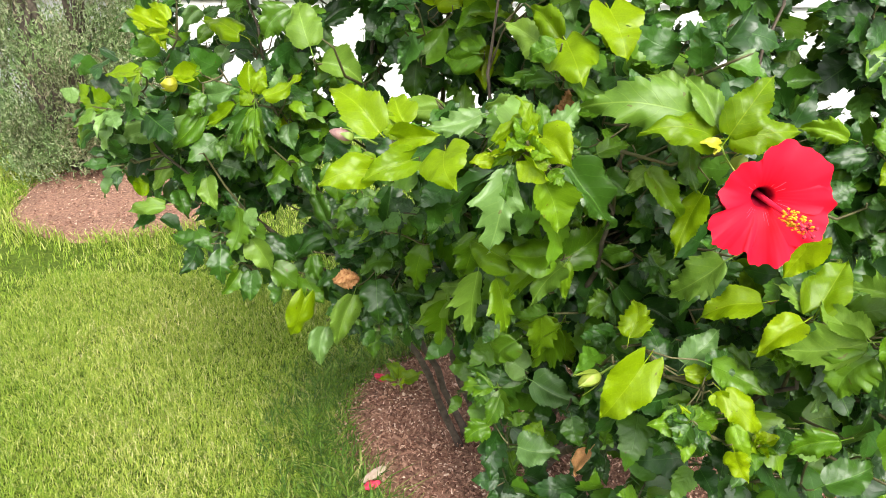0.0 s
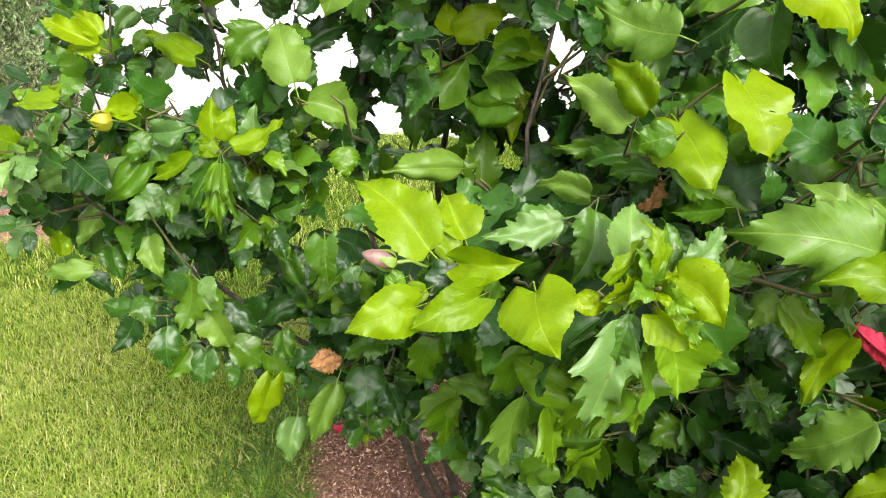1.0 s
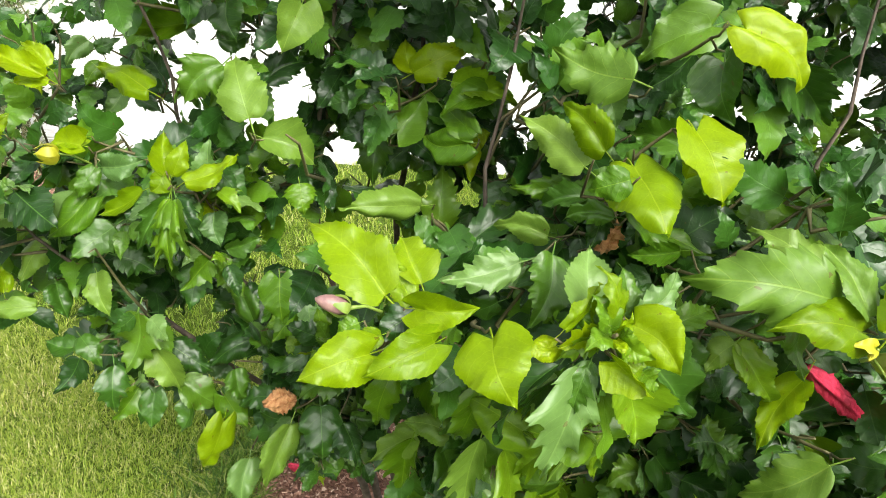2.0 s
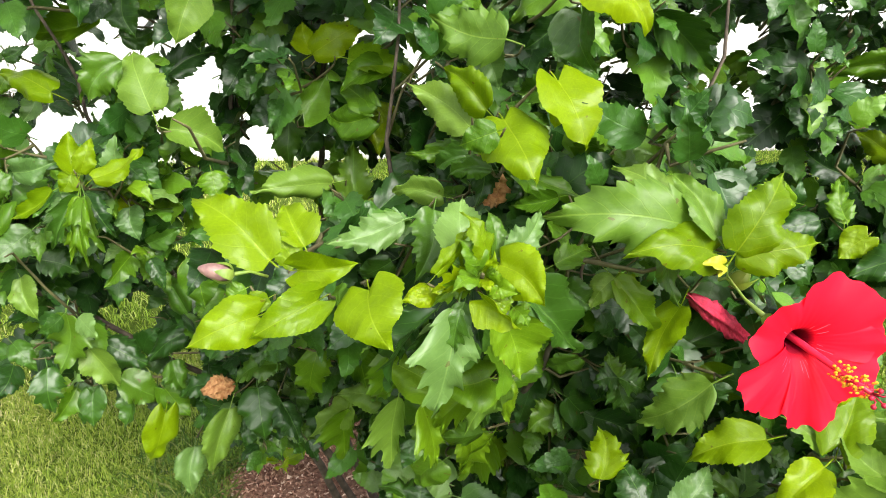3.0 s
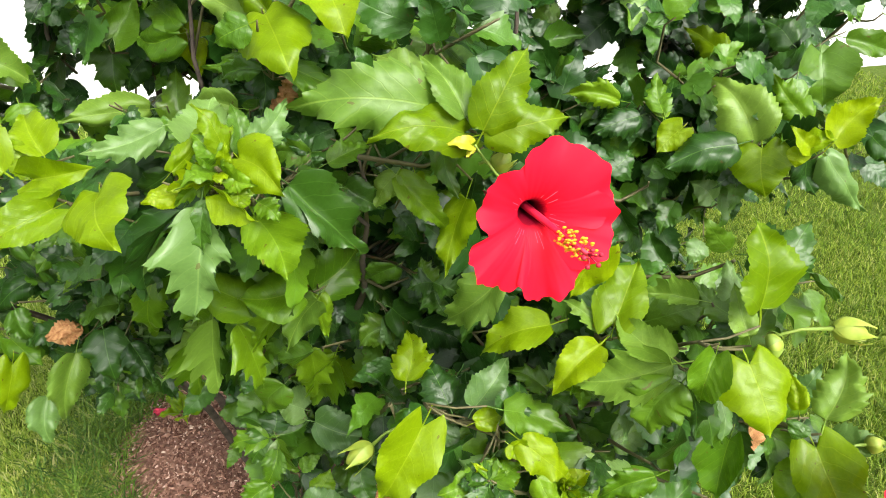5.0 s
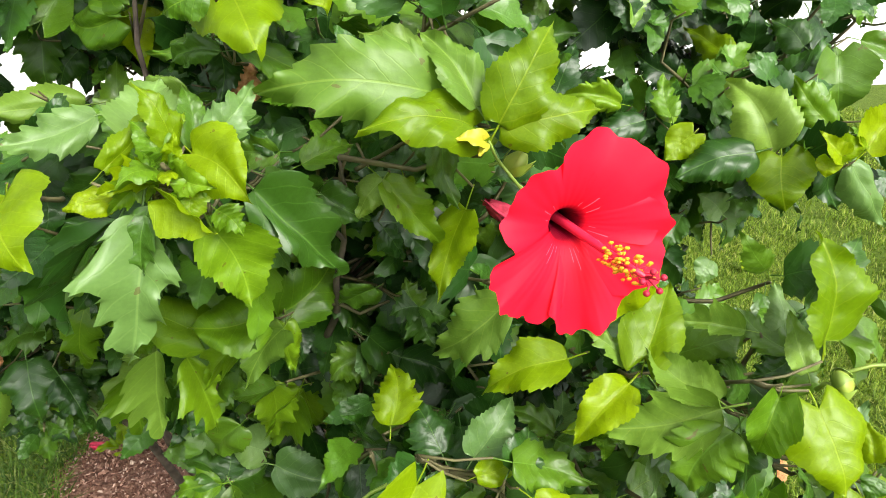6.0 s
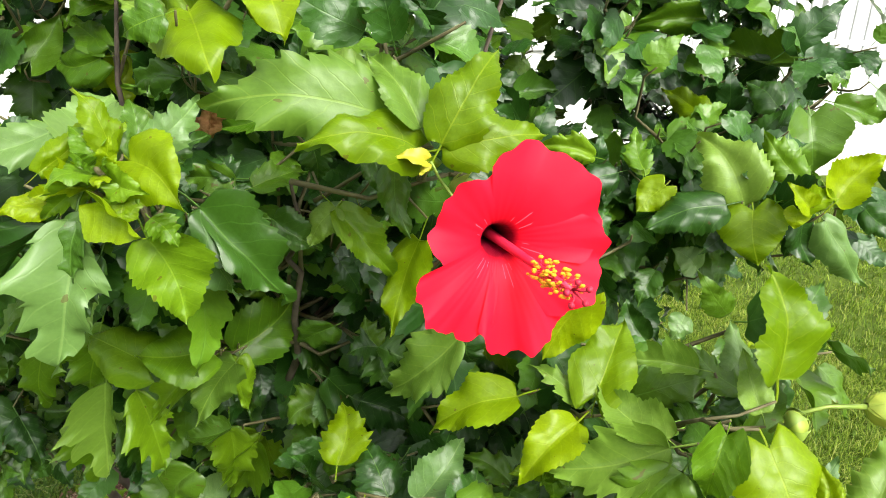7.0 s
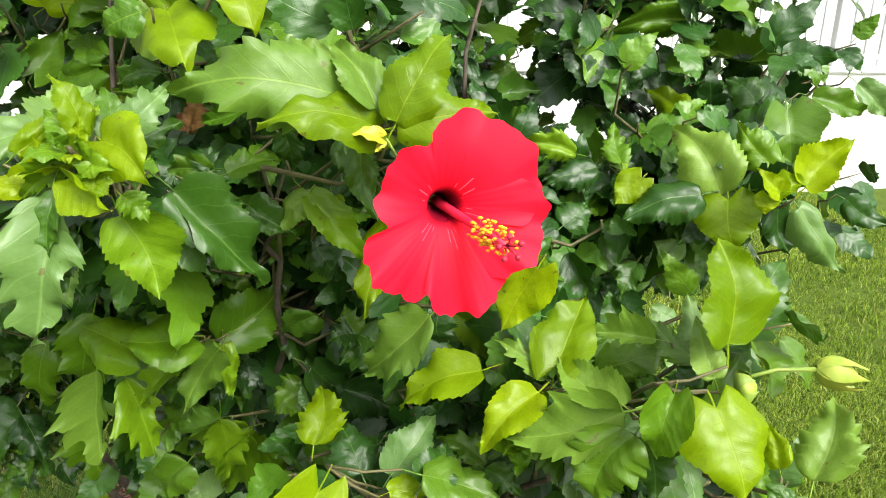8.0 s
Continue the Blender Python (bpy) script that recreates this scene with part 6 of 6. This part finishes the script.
rosette(SHRUB, (0.118, 0.778, 1.113), (-0.10, -0.75, 0.55), 7, 0.034, 70)
rosette(SHRUB, (0.413, 0.719, 0.888), (0.00, -0.75, 0.55), 10, 0.034, 71)
rosette(SHRUB, (0.401, 0.704, 0.771), (0.10, -0.75, 0.55), 10, 0.036, 72)
rosette(SHRUB_LEFT, (-0.358, 1.491, 1.012), (-0.10, -0.75, 0.55), 12, 0.050, 73)
rosette(SHRUB, (0.135, 0.836, 1.097), (0.00, -0.75, 0.55), 9, 0.030, 74)
rosette(SHRUB, (0.319, 0.713, 0.789), (0.10, -0.75, 0.55), 10, 0.045, 75)
hibiscus_flower("open red hibiscus flower low on the shrub, facing up", (0.654, 0.535, 0.813), (0.25, -0.55, 0.80), (0, 0.8, 0.55),
                [(120, 0.062, 44), (48, 0.066, 44), (-20, 0.066, 42), (-90, 0.062, 40), (-165, 0.066, 44)],
                (0.02, -0.012, 0.06), (0.630, 0.617, 0.713), 60)


# ---- a fallen flower and a seedling on the mulch ----
def seedling(at, label, scale=1.0):
    plant = tagged(empty("seedling", at), label, "seedling")
    bm = bmesh.new()
    tube(bm, [(0, 0, -0.02), (0.004, 0, 0.03), (0.0, -0.004, 0.06)], [0.0022, 0.002, 0.0014], 6)
    part("stem", bm, MAT_STALK, plant)
    for turn, size, rise in ((0.3, 0.065, 0.02), (1.9, 0.06, 0.03), (3.4, 0.055, 0.015), (4.9, 0.06, 0.03), (2.6, 0.04, 0.05)):
        d = Vector((math.cos(turn), math.sin(turn), 0))
        b = Vector((0, 0, 0.05)) + d * 0.012
        one_leaf(plant, "ovate", 1, MAT_YOUNG, leaf_pose(b, b + d * size + Vector((0, 0, rise)), 1.0, 0, (0, -0.3, 1)))
    plant.scale = (scale, scale, scale)


def fallen_flower(at, turn):
    """A closed spent flower lying on the mulch."""
    flower = tagged(empty("fallen_flower", at), "spent red flower fallen on the mulch", "flower")
    crumpled("petals", "", (-0.025, 0, 0.012), (0.03, 0.006, 0.014), 0.010, MAT_WILT, flower, 6)
    bm = bmesh.new()
    tube(bm, [(-0.045, 0, 0.010), (-0.034, 0, 0.012), (-0.022, 0, 0.012)], [0.003, 0.006, 0.007], 8)
    part("calyx", bm, MAT_STALK, flower)
    flower.rotation_euler, flower.scale = (0, 0, turn), (0.8, 0.8, 0.8)


seedling((-0.105, 1.845, 0.03), "small yellow-green seedling growing in the mulch bed", 0.95)
seedling((2.062, 2.224, 0.0), "tiny pale-leaved weed in the lawn", 0.6)
fallen_flower((-0.160, 1.880, 0.055), 2.6)


def wood_chip(at, length, turn):
    """A pale splinter of wood lying on the mulch."""
    bm = bmesh.new()
    rings = []
    for x, w, h in ((-0.5, 0.05, 0.03), (-0.3, 0.13, 0.09), (0.1, 0.16, 0.12), (0.38, 0.12, 0.08), (0.5, 0.04, 0.03)):
        rings.append([bm.verts.new((x * length, q * w * length, z * h * length)) for q, z in ((-1, 0), (-0.6, 1), (0.5, 1.1), (1, 0))])
    for p, q in zip(rings, rings[1:]):
        for k in range(4):
            bm.faces.new((p[k], p[(k + 1) % 4], q[(k + 1) % 4], q[k]))
    bm.faces.new(rings[0][::-1])
    bm.faces.new(rings[-1])
    chip = tagged(new("wood_chip", mesh_of("wood_chip", bm, MAT_PALE_WOOD, False)), "pale splinter of wood lying on the mulch", "wood chip")
    chip.matrix_world = pose(*at, 0, 0, turn)


wood_chip((-0.146, 1.463, 0.052), 0.081, 46)
fallen_flower((-0.148, 1.418, 0.045), 0.4)
